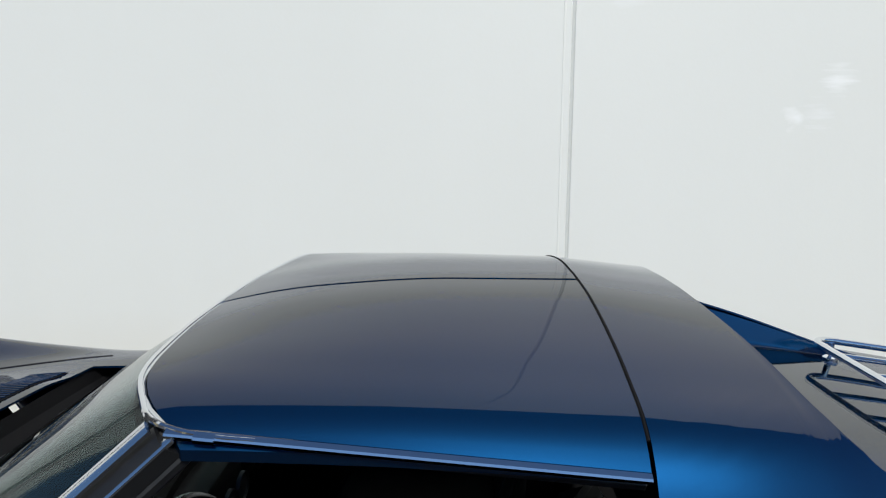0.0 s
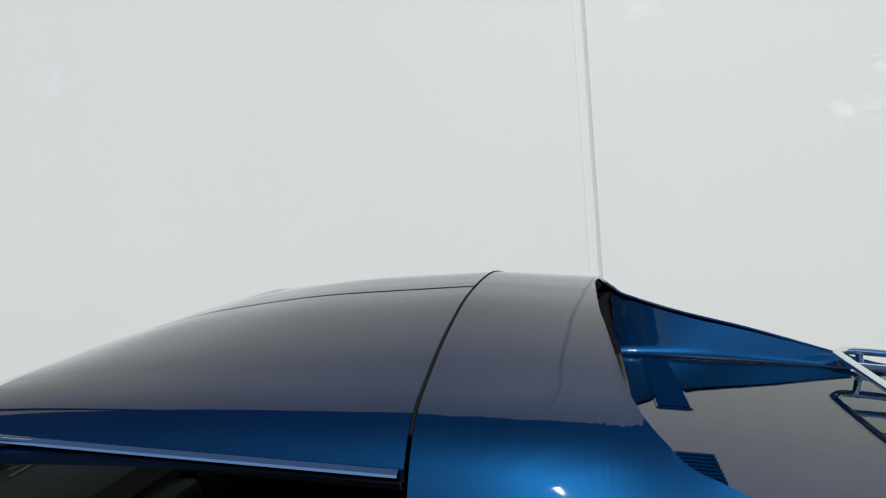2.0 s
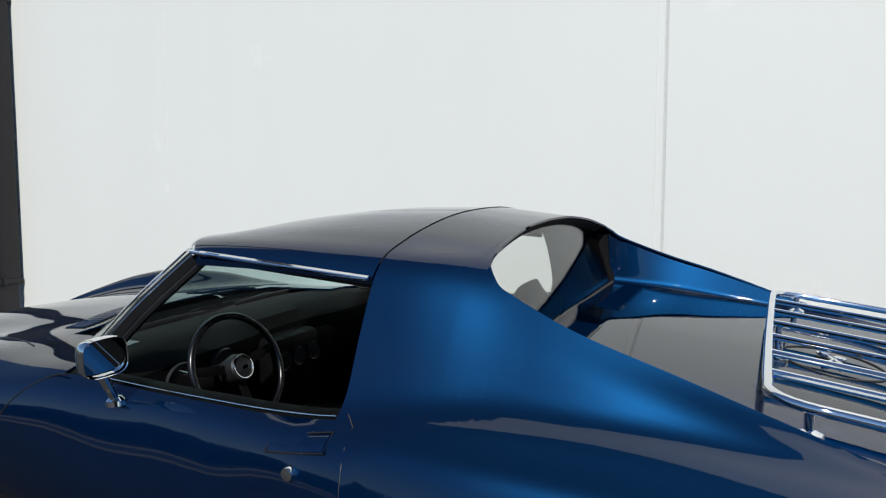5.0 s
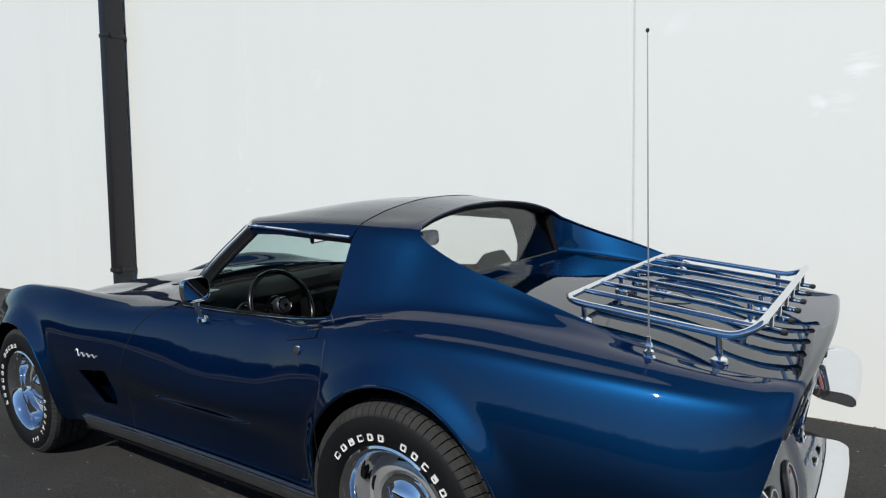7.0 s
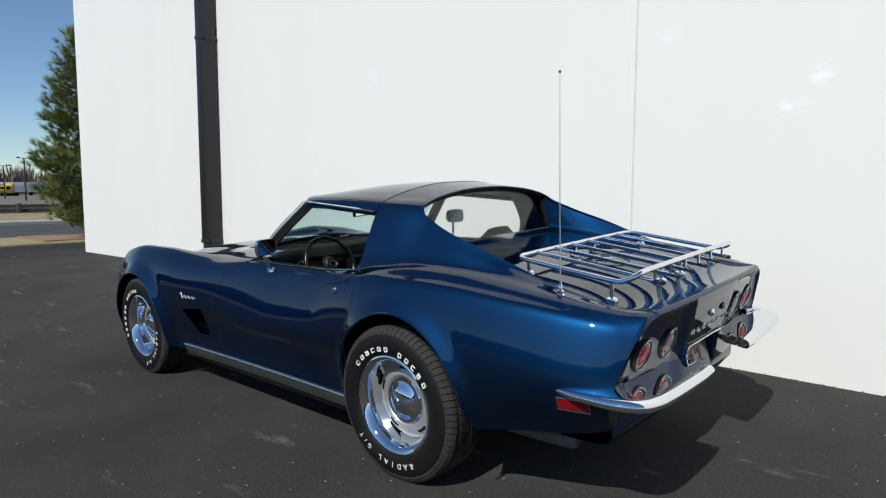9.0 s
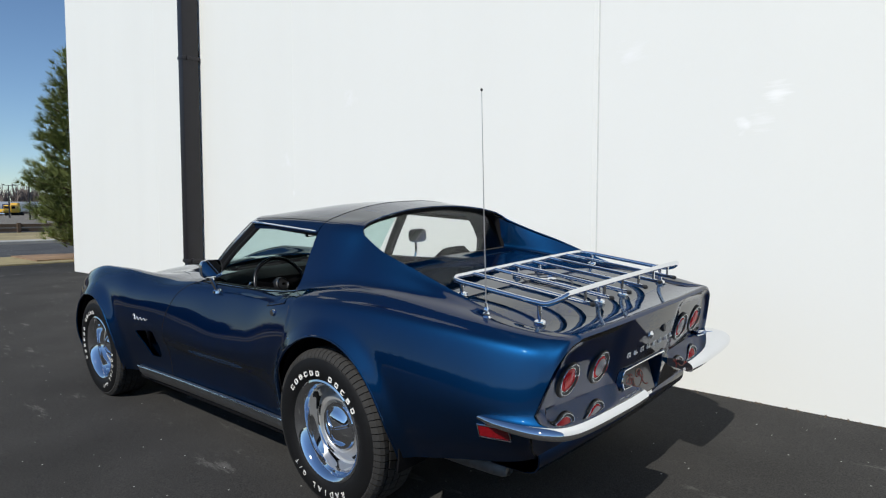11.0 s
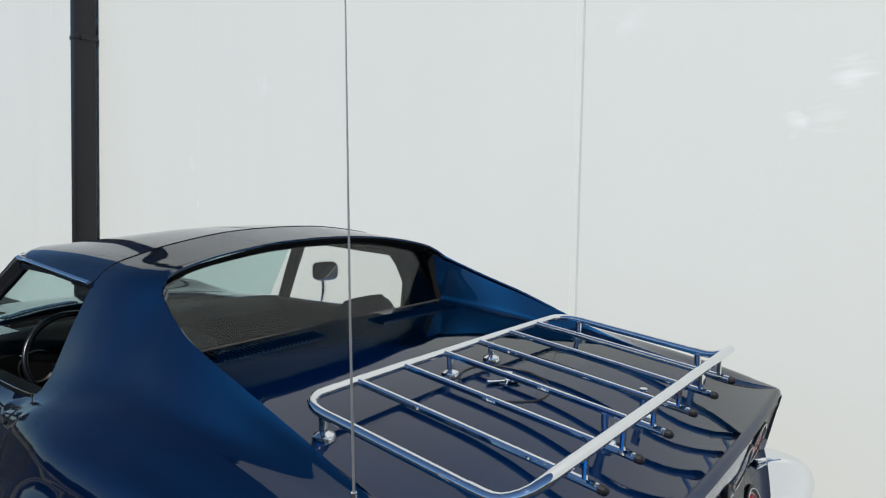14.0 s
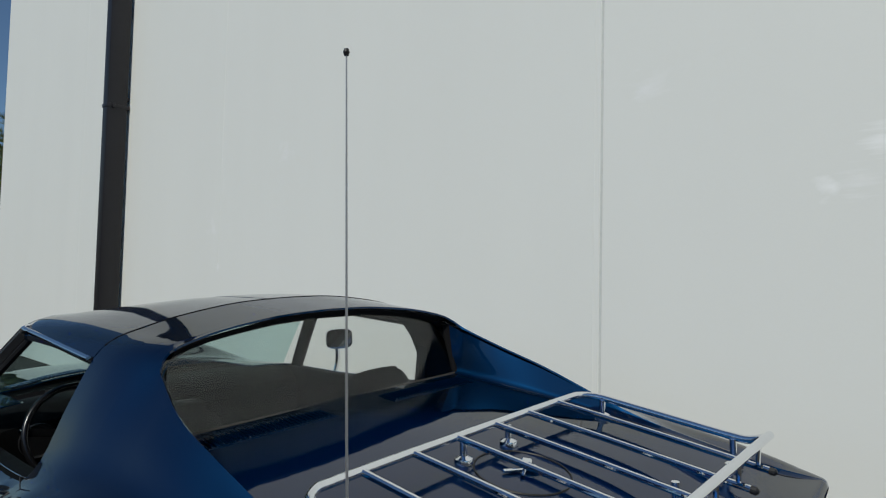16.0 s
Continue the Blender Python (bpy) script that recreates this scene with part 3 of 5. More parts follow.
def roof_curve(x, below):
    """The roof band, carried on as a fastback, and the pillar face under it, from the centre line outwards."""
    t = (min(x, 1.10) - .888) / .21
    c = (at(RX, RY, x), at(RX, RZ, x))
    crown = [(0, 1.237 - .028 * t), (.16, 1.232 - .028 * t), (.31, 1.213 - .024 * t), (.43, 1.188 - .021 * t)]
    if x > 1.10:
        f = min(1.0, (x - 1.10) / .15)
        f = f * f * (3 - 2 * f)
        crown = [(y + f * (c[0] + dy - y), (z - .25 * (x - 1.10)) * (1 - f) + f * (c[1] + dz)) for (y, z), (dy, dz) in zip(crown, ((-.31, .305), (-.22, .240), (-.135, .160), (-.065, .080)))]
    foot = (at(FOOT_X, FOOT_Y, x), at(FOOT_X, FOOT_Z, x))
    full = .004 + .004 * min(1.0, max(0.0, (1.25 - x) / .15))
    side = [(.5 * (c[0] + foot[0]) + .81 * full, .5 * (c[1] + foot[1]) + .58 * full), foot]
    p = spline(crown + [c] + side + below, 600)
    w = np.exp(-.5 * (np.arange(-18, 19) / 6.5) ** 2)
    wide = np.concatenate([p[18:0:-1] * (-1, 1), p, 2 * p[-1] - p[-2:-20:-1]])
    return np.stack([np.convolve(wide[:, k], w / w.sum(), "valid") for k in (0, 1)], 1)


OPENING = [(float(x), float(y)) for y, x in ((v, pchip(OPEN_Y, OPEN_X, v)) for v in np.linspace(-.05, .524, 900))]
OPENING += [(float(x), at(RX, RY, x)) for x in np.linspace(1.168, 2.30, 2200)]
OPENING = np.array(OPENING)


def outside(x, y):
    """Distance from the edge of the opening in plan, above nought on the painted skin."""
    d = np.hypot(OPENING[:, 0] - x, OPENING[:, 1] - y)
    out = y > at(RX, RY, x) if x >= 1.168 else x < pchip(OPEN_Y, OPEN_X, y) or y > .524
    return float(d.min()) * (1 if out else -1)


def edge_at(x):
    """The edge of the opening at x: its y and z."""
    y = at(RX, RY, x) if x >= 1.168 else float(np.interp(x, OPEN_X, OPEN_Y))
    k, s, w, l, b = (at(XK, YK, x), at(XK, ZK, x)), *(pair(t, x) for t in (SHOULDER, WIDEST, LOWER, BOTTOM))
    whole = roof_curve(x, flank(x, [k, s, w, l, b]))[:300]
    return y, float(np.interp(y, whole[:, 0], whole[:, 1]))


def flank(x, below):
    """Adds a point between the fender's crease and its shoulder, so that the crease stays crisp behind the door."""
    f = min(1.0, max(0.0, (x - .98) / .25)) * min(1.0, max(0.0, (2.20 - x) / .25))
    f = f * f * (3 - 2 * f)
    if f == 0.0:
        return below
    (y0, z0), (y1, z1) = below[:2]
    free = roof_curve(x, below)[300:]
    y, z = .52 * y0 + .48 * y1, .52 * z0 + .48 * z1 + .0015 + .003 * min(1.0, max(0.0, (x - 1.4) / .25))
    i = int(np.argmin(np.hypot(free[:, 0] - y, free[:, 1] - z)))
    return [below[0], (free[i, 0] * (1 - f) + y * f, free[i, 1] * (1 - f) + z * f)] + below[1:]


def section(x, zone):
    """Half section of the shell at x: centre to edge, edge to crown, crown to sill."""
    k = (at(XK, YK, x), at(XK, ZK, x))
    s, w, l, b = (pair(t, x) for t in (SHOULDER, WIDEST, LOWER, BOTTOM))
    if zone == "front":
        c = [(0, at(XF, ZC, x)), (.14, at(XF, ZC, x) - .004), (.27, at(XF, ZM, x)), (.36, .35 * at(XF, ZM, x) + .65 * at(XF, ZV, x)), (.46, at(XF, ZV, x))]
        e, outer = (.46, at(XF, ZV, x)), [(.5 * (.46 + k[0]), at(XF, ZV, x) + .30 * (k[1] - at(XF, ZV, x)))]
        if x < -1.9:
            f = (x + 2.3) / .4
            c = [(y * (.75 + .25 * f), z) for y, z in c]
            e = c[-1]
    elif zone == "roof":
        whole = roof_curve(x, flank(x, [k, s, w, l, b]))
        f = min(1.0, max(0.0, (x - .90) / .20)) * min(1.0, max(0.0, (1.45 - x) / .28))
        y = at(RX, RY, x) - .10 * f * f * (3 - 2 * f) - .008 * min(1.0, max(0.0, (x - .90) / .20))
        i = int(np.argmin(abs(whole[:300, 0] - y)))
        c2, rest = resample(whole[:i + 1], N1), whole[i:]
    else:
        e, zd = edge_at(x), at(XD, ZD, x)
        c2 = spline([(0, zd), (e[0] * .5, zd), e], N1)
        whole = roof_curve(x, flank(x, [k, s, w, l, b]))
        i = int(np.argmin(np.hypot(whole[:, 0] - e[0], whole[:, 1] - e[1])))
        rest = whole[i:]
    if zone == "front":
        whole = spline(c + outer + [k, s, w, l, b], 600)
        i = int(np.argmin(np.hypot(whole[:, 0] - e[0], whole[:, 1] - e[1])))
        c2, rest = resample(whole[:i + 1], N1), whole[i:]
    i = int(np.argmin(np.hypot(rest[:, 0] - k[0], rest[:, 1] - k[1])))
    i = max(i, 1)
    return np.concatenate([c2, resample(rest[:i + 1], N2 + 1)[1:], resample(rest[i:], N3 + 1)[1:]])


def resample(p, n):
    s = np.concatenate([[0], np.cumsum(np.linalg.norm(np.diff(p, axis=0), axis=1))])
    u = np.linspace(0, s[-1], n)
    return np.stack([np.interp(u, s, p[:, 0]), np.interp(u, s, p[:, 1])], 1)


def shear(x, z):
    """The tail leans forward towards the bumper, the nose backwards."""
    f = min(1.0, max(0.0, (x - 1.95) / 0.31))
    return x + f * f * 0.30 * (z - 0.80)


def bow(x, y):
    """The tail is fuller in the middle than at the corners."""
    f = min(1.0, max(0.0, (x - 1.95) / .31))
    return .022 * f * f * max(0.0, 1 - (y / .60) ** 2)


ROLL = .015


def roll(x, z):
    """The rear edge of the deck rolls down into the tail panel."""
    d = max(0.0, x - (2.26 - ROLL))
    w = min(1.0, max(0.0, (z - .70) / .08))
    return z - w * (ROLL - math.sqrt(max(0.0, ROLL * ROLL - d * d)))


def side_y(x, z):
    s = section(x, "front" if x < .5 else "rear")[N1 + N2:]
    y = float(np.interp(-z, -s[:, 1], s[:, 0]))
    return y + flare(x, z)


def flare(x, z):
    out = 0.0
    for ax, az, rad, lift, reach in ARCHES:
        r = math.hypot(x - ax, z - az)
        u = 1 - (max(r, rad) - rad) / reach
        out += lift * .5 * (u + math.sqrt(u * u + .012)) if u > -.6 else 0
    return out


def deck_section(x):
    """Half section of the deck at x, from the centre to the lip under the sail's edge."""
    e, zd = edge_at(x), at(XD, ZD, x)
    h = max(0.0, e[1] - zd)
    in_ = min(1.0, h / .1)
    lip = np.array((e[0] - .005 * in_, e[1] - (.012 + .012 * max(0.0, 1 - (x - 1.142) / .06)) * in_))
    yb = e[0] - .012 + in_ * (pchip([1.14, 1.3, 1.5, 1.8], [.517, .519, .537, .550], x) - e[0] + .012)
    foot = np.array((yb, zd))
    r = .5 * min(.05, max(.006, .45 * h))
    up = (lip - foot) / max(1e-6, np.linalg.norm(lip - foot))
    a, b = foot - np.array((r, 0)), foot + up * r
    flat = [(u * a[0], zd + .004 * (1 - u)) for u in np.linspace(0, 1, 12)]
    arc = [(1 - t) ** 2 * a + 2 * t * (1 - t) * foot + t * t * b for t in np.linspace(0, 1, 11)[1:]]
    wall = [b + (lip - b) * t for t in np.linspace(0, 1, 9)[1:]]
    return np.array(flat + [tuple(p) for p in arc + wall])


def deck_z(x, y):
    s = deck_section(x)
    return float(np.interp(abs(y), s[:, 0], s[:, 1]))


def stations():
    marks = [-2.30, -.39, -.05, .892, 1.08, 1.18, 1.36, 2.23, 2.26]
    steps = [58, 12, 30, 14, 26, 18, 44, 8]
    xs = []
    for a, b, n in zip(marks, marks[1:], steps):
        xs += list(np.linspace(a, b, n, endpoint=False))
    return xs + [2.26]


def body_shell():
    xs = stations()
    cols = N1 + N2 + N3
    half = []
    for x in xs:
        sec = section(x, "front" if x < .85 else "roof")
        row = []
        for j, (y, z) in enumerate(sec):
            if j >= N1 + N2:
                y = y + flare(x, z) * min(1.0, (j - N1 - N2) / 8)
            row.append((shear(x, z) + bow(x, y), y, roll(x, z)))
        half.append(row)

    def keep(i, j):
        a, b = xs[i], xs[i + 1]
        if j < N1 - 1 and -.395 < a < .89:
            return False
        if N1 - 1 <= j < N1 + N2 - 1 and -.055 < a < .89:
            return False
        return True

    def free(p, j):
        """Above nought where the shell is not cut away for a wheel or the fender vent."""
        x, y, z = p
        if j < N1 + N2 - 1:
            return 1.0 if x < .9 else outside(x, y)
        vent = max(-.655 + (.517 - z) * .90 - x, x + .410 + .12 * (z - .44), .372 - z, z - .517 - .10 * (x + .655))
        return min([math.hypot(x - ax, z - az) - rad for ax, az, rad, lift, reach in ARCHES] + [vent])

    value = [[free(p, j) for j, p in enumerate(row)] for row in half]
    bm = bmesh.new()
    for sgn in (1, -1):
        vs = {}

        def vert(key):
            if key not in vs:
                (a, b) = key[:2]
                p = Vector(half[a[0]][a[1]])
                if b != a:
                    fa, fb = value[a[0]][a[1]], value[b[0]][b[1]]
                    p = p.lerp(Vector(half[b[0]][b[1]]), fa / (fa - fb))
                vs[key] = bm.verts.new((p.x, sgn * p.y, p.z))
            return vs[key]

        for i in range(len(xs) - 1):
            for j in range(cols - 1):
                if not keep(i, j):
                    continue
                quad = [(i, j), (i, j + 1), (i + 1, j + 1), (i + 1, j)]
                ring = []
                for a, b in zip(quad, quad[1:] + quad[:1]):
                    fa, fb = value[a[0]][a[1]], value[b[0]][b[1]]
                    if fa >= 0:
                        ring.append(vert((a, a)))
                    if (fa >= 0) != (fb >= 0):
                        ring.append(vert((min(a, b), max(a, b))))
                if len(ring) > 2:
                    try:
                        bm.faces.new(ring if sgn > 0 else ring[::-1])
                    except ValueError:
                        pass
    bmesh.ops.remove_doubles(bm, verts=bm.verts[:], dist=0.0003)
    ob = part("body", bm, PAINT, CAR, "dark blue metallic body shell", angle=38)
    rows = []
    for x in np.concatenate([np.linspace(1.142, 1.30, 16), np.linspace(1.32, 2.225, 36), np.linspace(2.232, 2.26, 9)]):
        sec = deck_section(x)
        row = [(shear(x, z) + bow(x, y), y, roll(x, z)) for y, z in sec]
        rows.append([(a, -y, z) for a, y, z in row[::-1]] + row[1:])
    solid(part("rear_deck", grid_bm(rows), PAINT, ob, "rear deck between the roof sails", angle=50), .003)
    # boundary faces take the outward side
    return solid(ob, 0.006)


body = body_shell()


def tail_panel():
    whole = section(2.26, "rear")
    end = whole[N1 + N2 - 1:]
    rows = []
    for zl in np.linspace(.803, .385, 41):
        hw = float(np.interp(-zl, -end[:, 1], end[:, 0]))
        row = []
        for u in np.linspace(-1, 1, 101):
            y = u * hw
            top_z = float(np.interp(abs(y), whole[:N1 + N2, 0], whole[:N1 + N2, 1]))
            top_z = roll(2.26, top_z) + .001
            z = .385 + (zl - .385) * (top_z - .385) / (.803 - .385)
            edge = 1 - min(1.0, (1 - abs(u)) / .07)
            top = min(1.0, (.803 - zl) / .045)
            dip = .013 * (1 - edge**2) * (1 - (1 - top) ** 2)
            dip *= 1 - .5 * max(0.0, min(1.0, (.52 - z) / .12))
            # the middle stays full, with a pocket for the plate
            full = min(1.0, max(0.0, (abs(y) - .205) / .10))
            dip *= full * full * (3 - 2 * full)
            pocket = min(1.0, max(0.0, (.194 - abs(y)) / .025)) * min(1.0, max(0.0, (.584 - z) / .018))
            row.append((shear(2.26, z) + bow(2.26, y) - dip - .085 * pocket, y, z))
        rows.append(row)
    return solid_sheet("tail_panel", rows, .012, PAINT, CAR, direction=(-1, 0, 0), angle=50)


tail_panel()


def nose_panel():
    """Closes the shell in front of the headlamps."""
    half = [p for p in section(-2.30, "front") if p[1] > .41]
    ring = [(y, z) for y, z in half] + [(-y, z) for y, z in half[::-1][:-1]]
    bm = bmesh.new()
    outer = [bm.verts.new((-2.300, y, z)) for y, z in ring]
    inner = [bm.verts.new((-2.325, y * .82, .48 + (z - .48) * .7)) for y, z in ring]
    n = len(ring)
    for k in range(n):
        bm.faces.new((outer[k], outer[(k + 1) % n], inner[(k + 1) % n], inner[k]))
    bm.faces.new(inner)
    bmesh.ops.remove_doubles(bm, verts=bm.verts[:], dist=.0002)
    bmesh.ops.recalc_face_normals(bm, faces=bm.faces[:])
    return part("nose_panel", bm, PAINT, CAR)


nose_panel()


def panel_x(z, y=0.0):
    """The face of the tail panel: dished round the lamps, full in the middle."""
    return shear(2.26, z) + bow(2.26, y) - (.013 if abs(y) > .3 else 0)


# ---- roof panels, T-bar, windshield ----
def roof_point(x, y):
    """The roof skin in front of the rear band."""
    sec = section(.892, "roof")
    z = float(np.interp(abs(y), sec[:N1 + N2, 0], sec[:N1 + N2, 1]))
    drop = pchip([.10, .19, .40, .65, .89], [-.084, -.052, -.014, .001, 0], x)
    side = min(1.0, abs(y) / .55)
    edge_up = (.89 - x) * .055 * side**2      # the side edge climbs towards the windshield
    return z + drop * (1 - side**3) + edge_up


def header_x(y):
    return pchip([0, .2, .32, .43, .49, .53, .56], [.195, .203, .216, .238, .265, .299, .335], abs(y))


def roof_panel(sgn):
    vs = np.linspace(0, 1, 22)
    rows = []
    sec = section(.892, "roof")
    y_in = .0525 if sgn > 0 else .059
    path = resample(np.array([(y_in, float(np.interp(y_in, sec[:N1, 0], sec[:N1, 1])))] + [p for p in sec[:N1 + 8] if p[0] >= .056]), 200)
    cut = next((i for i, p in enumerate(path) if p[1] < 1.125), len(path) - 1)
    path = resample(path[:cut + 1], 26)
    for (y, z0) in path:
        x0, x1 = header_x(y) + .006, .8865
        row = []
        for v in vs:
            x = x0 + (x1 - x0) * v
            row.append((x, sgn * y, roof_point(x, y) if y < .45 else z0 + (roof_point(x, .45) - roof_point(.892, .45)) + (.89 - x) * .055 * (min(1, y / .55) ** 2 - (.45 / .55) ** 2)))
        rows.append(row)
    if sgn > 0:
        rows = rows[::-1]
    return solid_sheet("roof_panel", rows, .014, PAINT, CAR, "lift-off roof panel in dark blue paint", direction=(0, 0, -1))


def t_bar():
    rows = [[(x, y, roof_point(x, y)) for x in np.linspace(.196, .888, 20)] for y in np.linspace(.0522, -.046, 7)]
    return solid_sheet("centre_roof_bar", rows, .03, PAINT, CAR, direction=(0, 0, -1))


for sgn in (1, -1):
    roof_panel(sgn)
t_bar()
# dark seals under the gaps
part("roof_seal", tube([(.8893, y, roof_point(.8893, y) - .0002) for y in np.linspace(-.535, .535, 40)], .0024, 6), DARK, CAR, "black sealing strip across the roof")
for sgn in (-1,):
    part("roof_seal", ribbon([(x, sgn * .0515, roof_point(x, .0515) - .0095) for x in np.linspace(.2, .88, 20)], [(0, 0, 1)] * 20, .02, .010), SEAL, CAR)


def rail_point(x, sgn, out=0.0):
    return (x, sgn * (.560 + out + .012 * (x - .33) / .56), 1.164 - (x - .33) / .56 * .042)


for sgn in (1, -1):
    pts = [rail_point(x, sgn) for x in np.linspace(.325, .884, 16)]
    rail = part("drip_rail", ribbon(pts, [(0, sgn * .45, .9)] * 16, .012, .007), CHROME, CAR, "bright metal drip rail")
    part("rail_joint", ribbon([rail_point(.36, sgn, .002), rail_point(.385, sgn, .002)], [(0, sgn * .45, .9)] * 2, .014, .008), CHROME, rail)
    part("door_top_seal", tube([(x, sgn * (abs(rail_point(x, 1)[1]) - .022), rail_point(x, 1)[2] - .016) for x in np.linspace(.31, .882, 14)], .011, 8), SEAL, CAR)


def ws_base(y):
    """Foot of the windshield."""
    return pchip([0, .3, .5, .58, .63, .665], [-.242, -.234, -.205, -.160, -.080, .000], abs(y)), .872 - .02 * (abs(y) / .665) ** 2


def header_z(y):
    ay = abs(y)
    if ay < .45:
        return roof_point(header_x(y), y) - .006
    return pchip([.45, .50, .535, .56], [roof_point(header_x(.45), .45) - .006, 1.174, 1.166, 1.160], ay)


def windshield():
    rows = []
    for u in np.linspace(-1, 1, 33):
        yt, yb = u * .530, u * .640
        xb, zb = ws_base(yb)
        top = Vector((header_x(yt) - .004, yt, header_z(yt) - .012))
        low = Vector((xb, yb, zb))
        bow = .030 * (1 - u * u * .6)
        rows.append([tuple(low.lerp(top, v) + Vector((-.55, 0, .8)) * bow * 4 * v * (1 - v) * .35) for v in np.linspace(0, 1, 12)])
    ob = solid_sheet("windshield", rows, .005, WINDSHIELD, CAR, "tinted windshield glass")
    ob.visible_shadow = False
    return ob


windshield()
header = [(header_x(y), y, header_z(y)) for y in np.linspace(-.545, .545, 41)]
part("windshield_header", ribbon([(x + .001, y, z + .001) for x, y, z in header], [(-.3, 0, 1)] * 41, .007, .008), BRIGHT, CAR, "bright windshield header trim")
part("header_inner", ribbon([(x + .015, y, z - .022) for x, y, z in header], [(0, 0, 1)] * 41, .05, .02), VINYL, CAR)
for sgn in (1, -1):
    wrap = [(header_x(y) - .003, sgn * y, header_z(y) + .004) for y in np.linspace(0, .50, 14)] + [(.292, sgn * .532, 1.170), (.330, sgn * .5555, 1.167)] + [rail_point(x, sgn, .001) for x in (.38, .43)]
    part("header_bead", tube(spline(wrap, 70), .0042, 8), CHROME, CAR, "chrome bead round the front of the roof panel")
    top, low = Vector((.318, sgn * .545, 1.150)), Vector((.010, sgn * .668, .852))
    mid = top.lerp(low, .5) + Vector((-.006, sgn * .006, .006))
    pts = spline([top, mid, low], 9)
    out = Vector((-.55, sgn * .55, .6))
    pillar = part("a_pillar", ribbon(pts, [out] * 9, .050, .030), SEAL, CAR, "black windshield pillar with bright trim", angle=50)
    part("pillar_trim", ribbon([Vector(p) + Vector((-.020, sgn * .004, .016)) for p in pts], [out] * 9, .022, .006), BRIGHT, pillar, "bright pillar moulding")
    part("pillar_trim", ribbon([Vector(p) + Vector((.012, sgn * .014, .008)) for p in pts], [out] * 9, .016, .006), BRIGHT, pillar, "bright pillar moulding")
    part("pillar_seal", tube([Vector(p) + Vector((.030, -sgn * .004, -.012)) for p in pts], .012, 8), SEAL, pillar)


# ---- rear window and its frame ----
def glass_x(z):
    """The upright rear window leans forward towards the roof."""
    return 1.149 - (z - .950) * .30


def glass_top(y):
    return float(np.interp(abs(y), *roof_curve(1.09, [(.72, .91), (.8, .8)])[:300].T)) - .020


def rear_window():
    ys = np.linspace(-.512, .512, 41)
    rows = []
    for y in ys:
        low, high = .9485, min(glass_top(y), 1.19)
        rows.append([(glass_x(z), y, z) for z in np.linspace(low, high, 10)])
    ob = solid_sheet("rear_window", rows, .004, REAR_GLASS, CAR, "upright rear window glass between the roof sails", direction=(-1, 0, 0))
    ob.visible_shadow = False
    foot = [(r[0][0] + .004, r[0][1], r[0][2] + .001) for r in rows]
    part("base_seal", ribbon(foot, [(.4, 0, 1)] * len(foot), .010, .007), WORN_SEAL, ob, "worn sealing strip at the foot of the glass")
    head = [(r[-1][0] + .003, r[-1][1], r[-1][2]) for r in rows]
    part("head_seal", tube(head, .005, 8), SEAL, ob)
    for sgn in (1, -1):
        edge = rows[-1] if sgn > 0 else rows[0]
        post = [[(x - .006, sgn * .506, z), (x + .010, sgn * .509, z), (max(1.144, x + .012), sgn * .513, z)] for x, y, z in edge[:-1]]
        solid_sheet("window_post", post if sgn > 0 else [r[::-1] for r in post], .004, DARK, CAR, "dark post beside the rear window", direction=(0, sgn, 0))
    return ob


rear_window()
# underside of the blue roof edge, its shade given by a black colour
rows = []
for y in np.linspace(-.47, .47, 41):
    xe = pchip(OPEN_Y, OPEN_X, abs(y)) - .006
    zt = float(np.interp(abs(y), *roof_curve(xe, [(.72, .91), (.8, .8)])[:300].T))
    rows.append([(xe, y, zt - .009), (xe - .012, y, zt - .020), (min(xe - .03, 1.07), y, zt - .026), (1.03, y, zt - .028)])
solid_sheet("shaded_roof_lip", rows, .005, DARK, CAR, direction=(0, 0, -1))


def deck_grille(sgn):
    a, b = .105, .465
    rows = [[(x, sgn * y, deck_z(x, y) + .0025) for x in np.linspace(1.200, 1.268, 5)] for y in np.linspace(a, b, 14)]
    root = solid_sheet("deck_grille", rows if sgn < 0 else rows[::-1], .010, PAINT, CAR, "louvred air grille on the rear deck", direction=(0, 0, -1))
    for k in range(26):
        y = sgn * (a + .012 + (b - a - .024) * k / 25)
        bm = bmesh.new()
        for x in (1.204, 1.264):
            z = deck_z(x, y) + .003
            for dy, dz in ((-.0045, .0035), (.0045, 0), (-.0035, -.001)):
                bm.verts.new((x, y + dy, z + dz))
        v = bm.verts[:]
        for f in ((0, 1, 4, 3), (1, 2, 5, 4), (2, 0, 3, 5), (0, 2, 1), (3, 4, 5)):
            bm.faces.new([v[i] for i in f])
        part("louvre", bm, PAINT, root, smooth=False)


for sgn in (1, -1):
    deck_grille(sgn)


# ---- wheels ----
def glyph(char, size, depth):
    """The outline of one letter as a mesh, centred."""
    cu = bpy.data.curves.new("letter", "FONT")
    cu.body, cu.size, cu.extrude, cu.align_x = char, size, depth / 2, "CENTER"
    cu.resolution_u = 2
    tmp = new("letter", cu)
    deps = bpy.context.evaluated_depsgraph_get()
    me = bpy.data.meshes.new_from_object(tmp.evaluated_get(deps))
    bpy.data.objects.remove(tmp)
    bpy.data.curves.remove(cu)
    return me


def sidewall_matrix(angle, r, y):
    a = radians(angle)
    up, right = Vector((math.cos(a), 0, math.sin(a))), Vector((math.sin(a), 0, -math.cos(a)))
    m = Matrix((right, up, right.cross(up))).transposed().to_4x4()
    m.translation = Vector((r * math.cos(a), y, r * math.sin(a)))
    return m


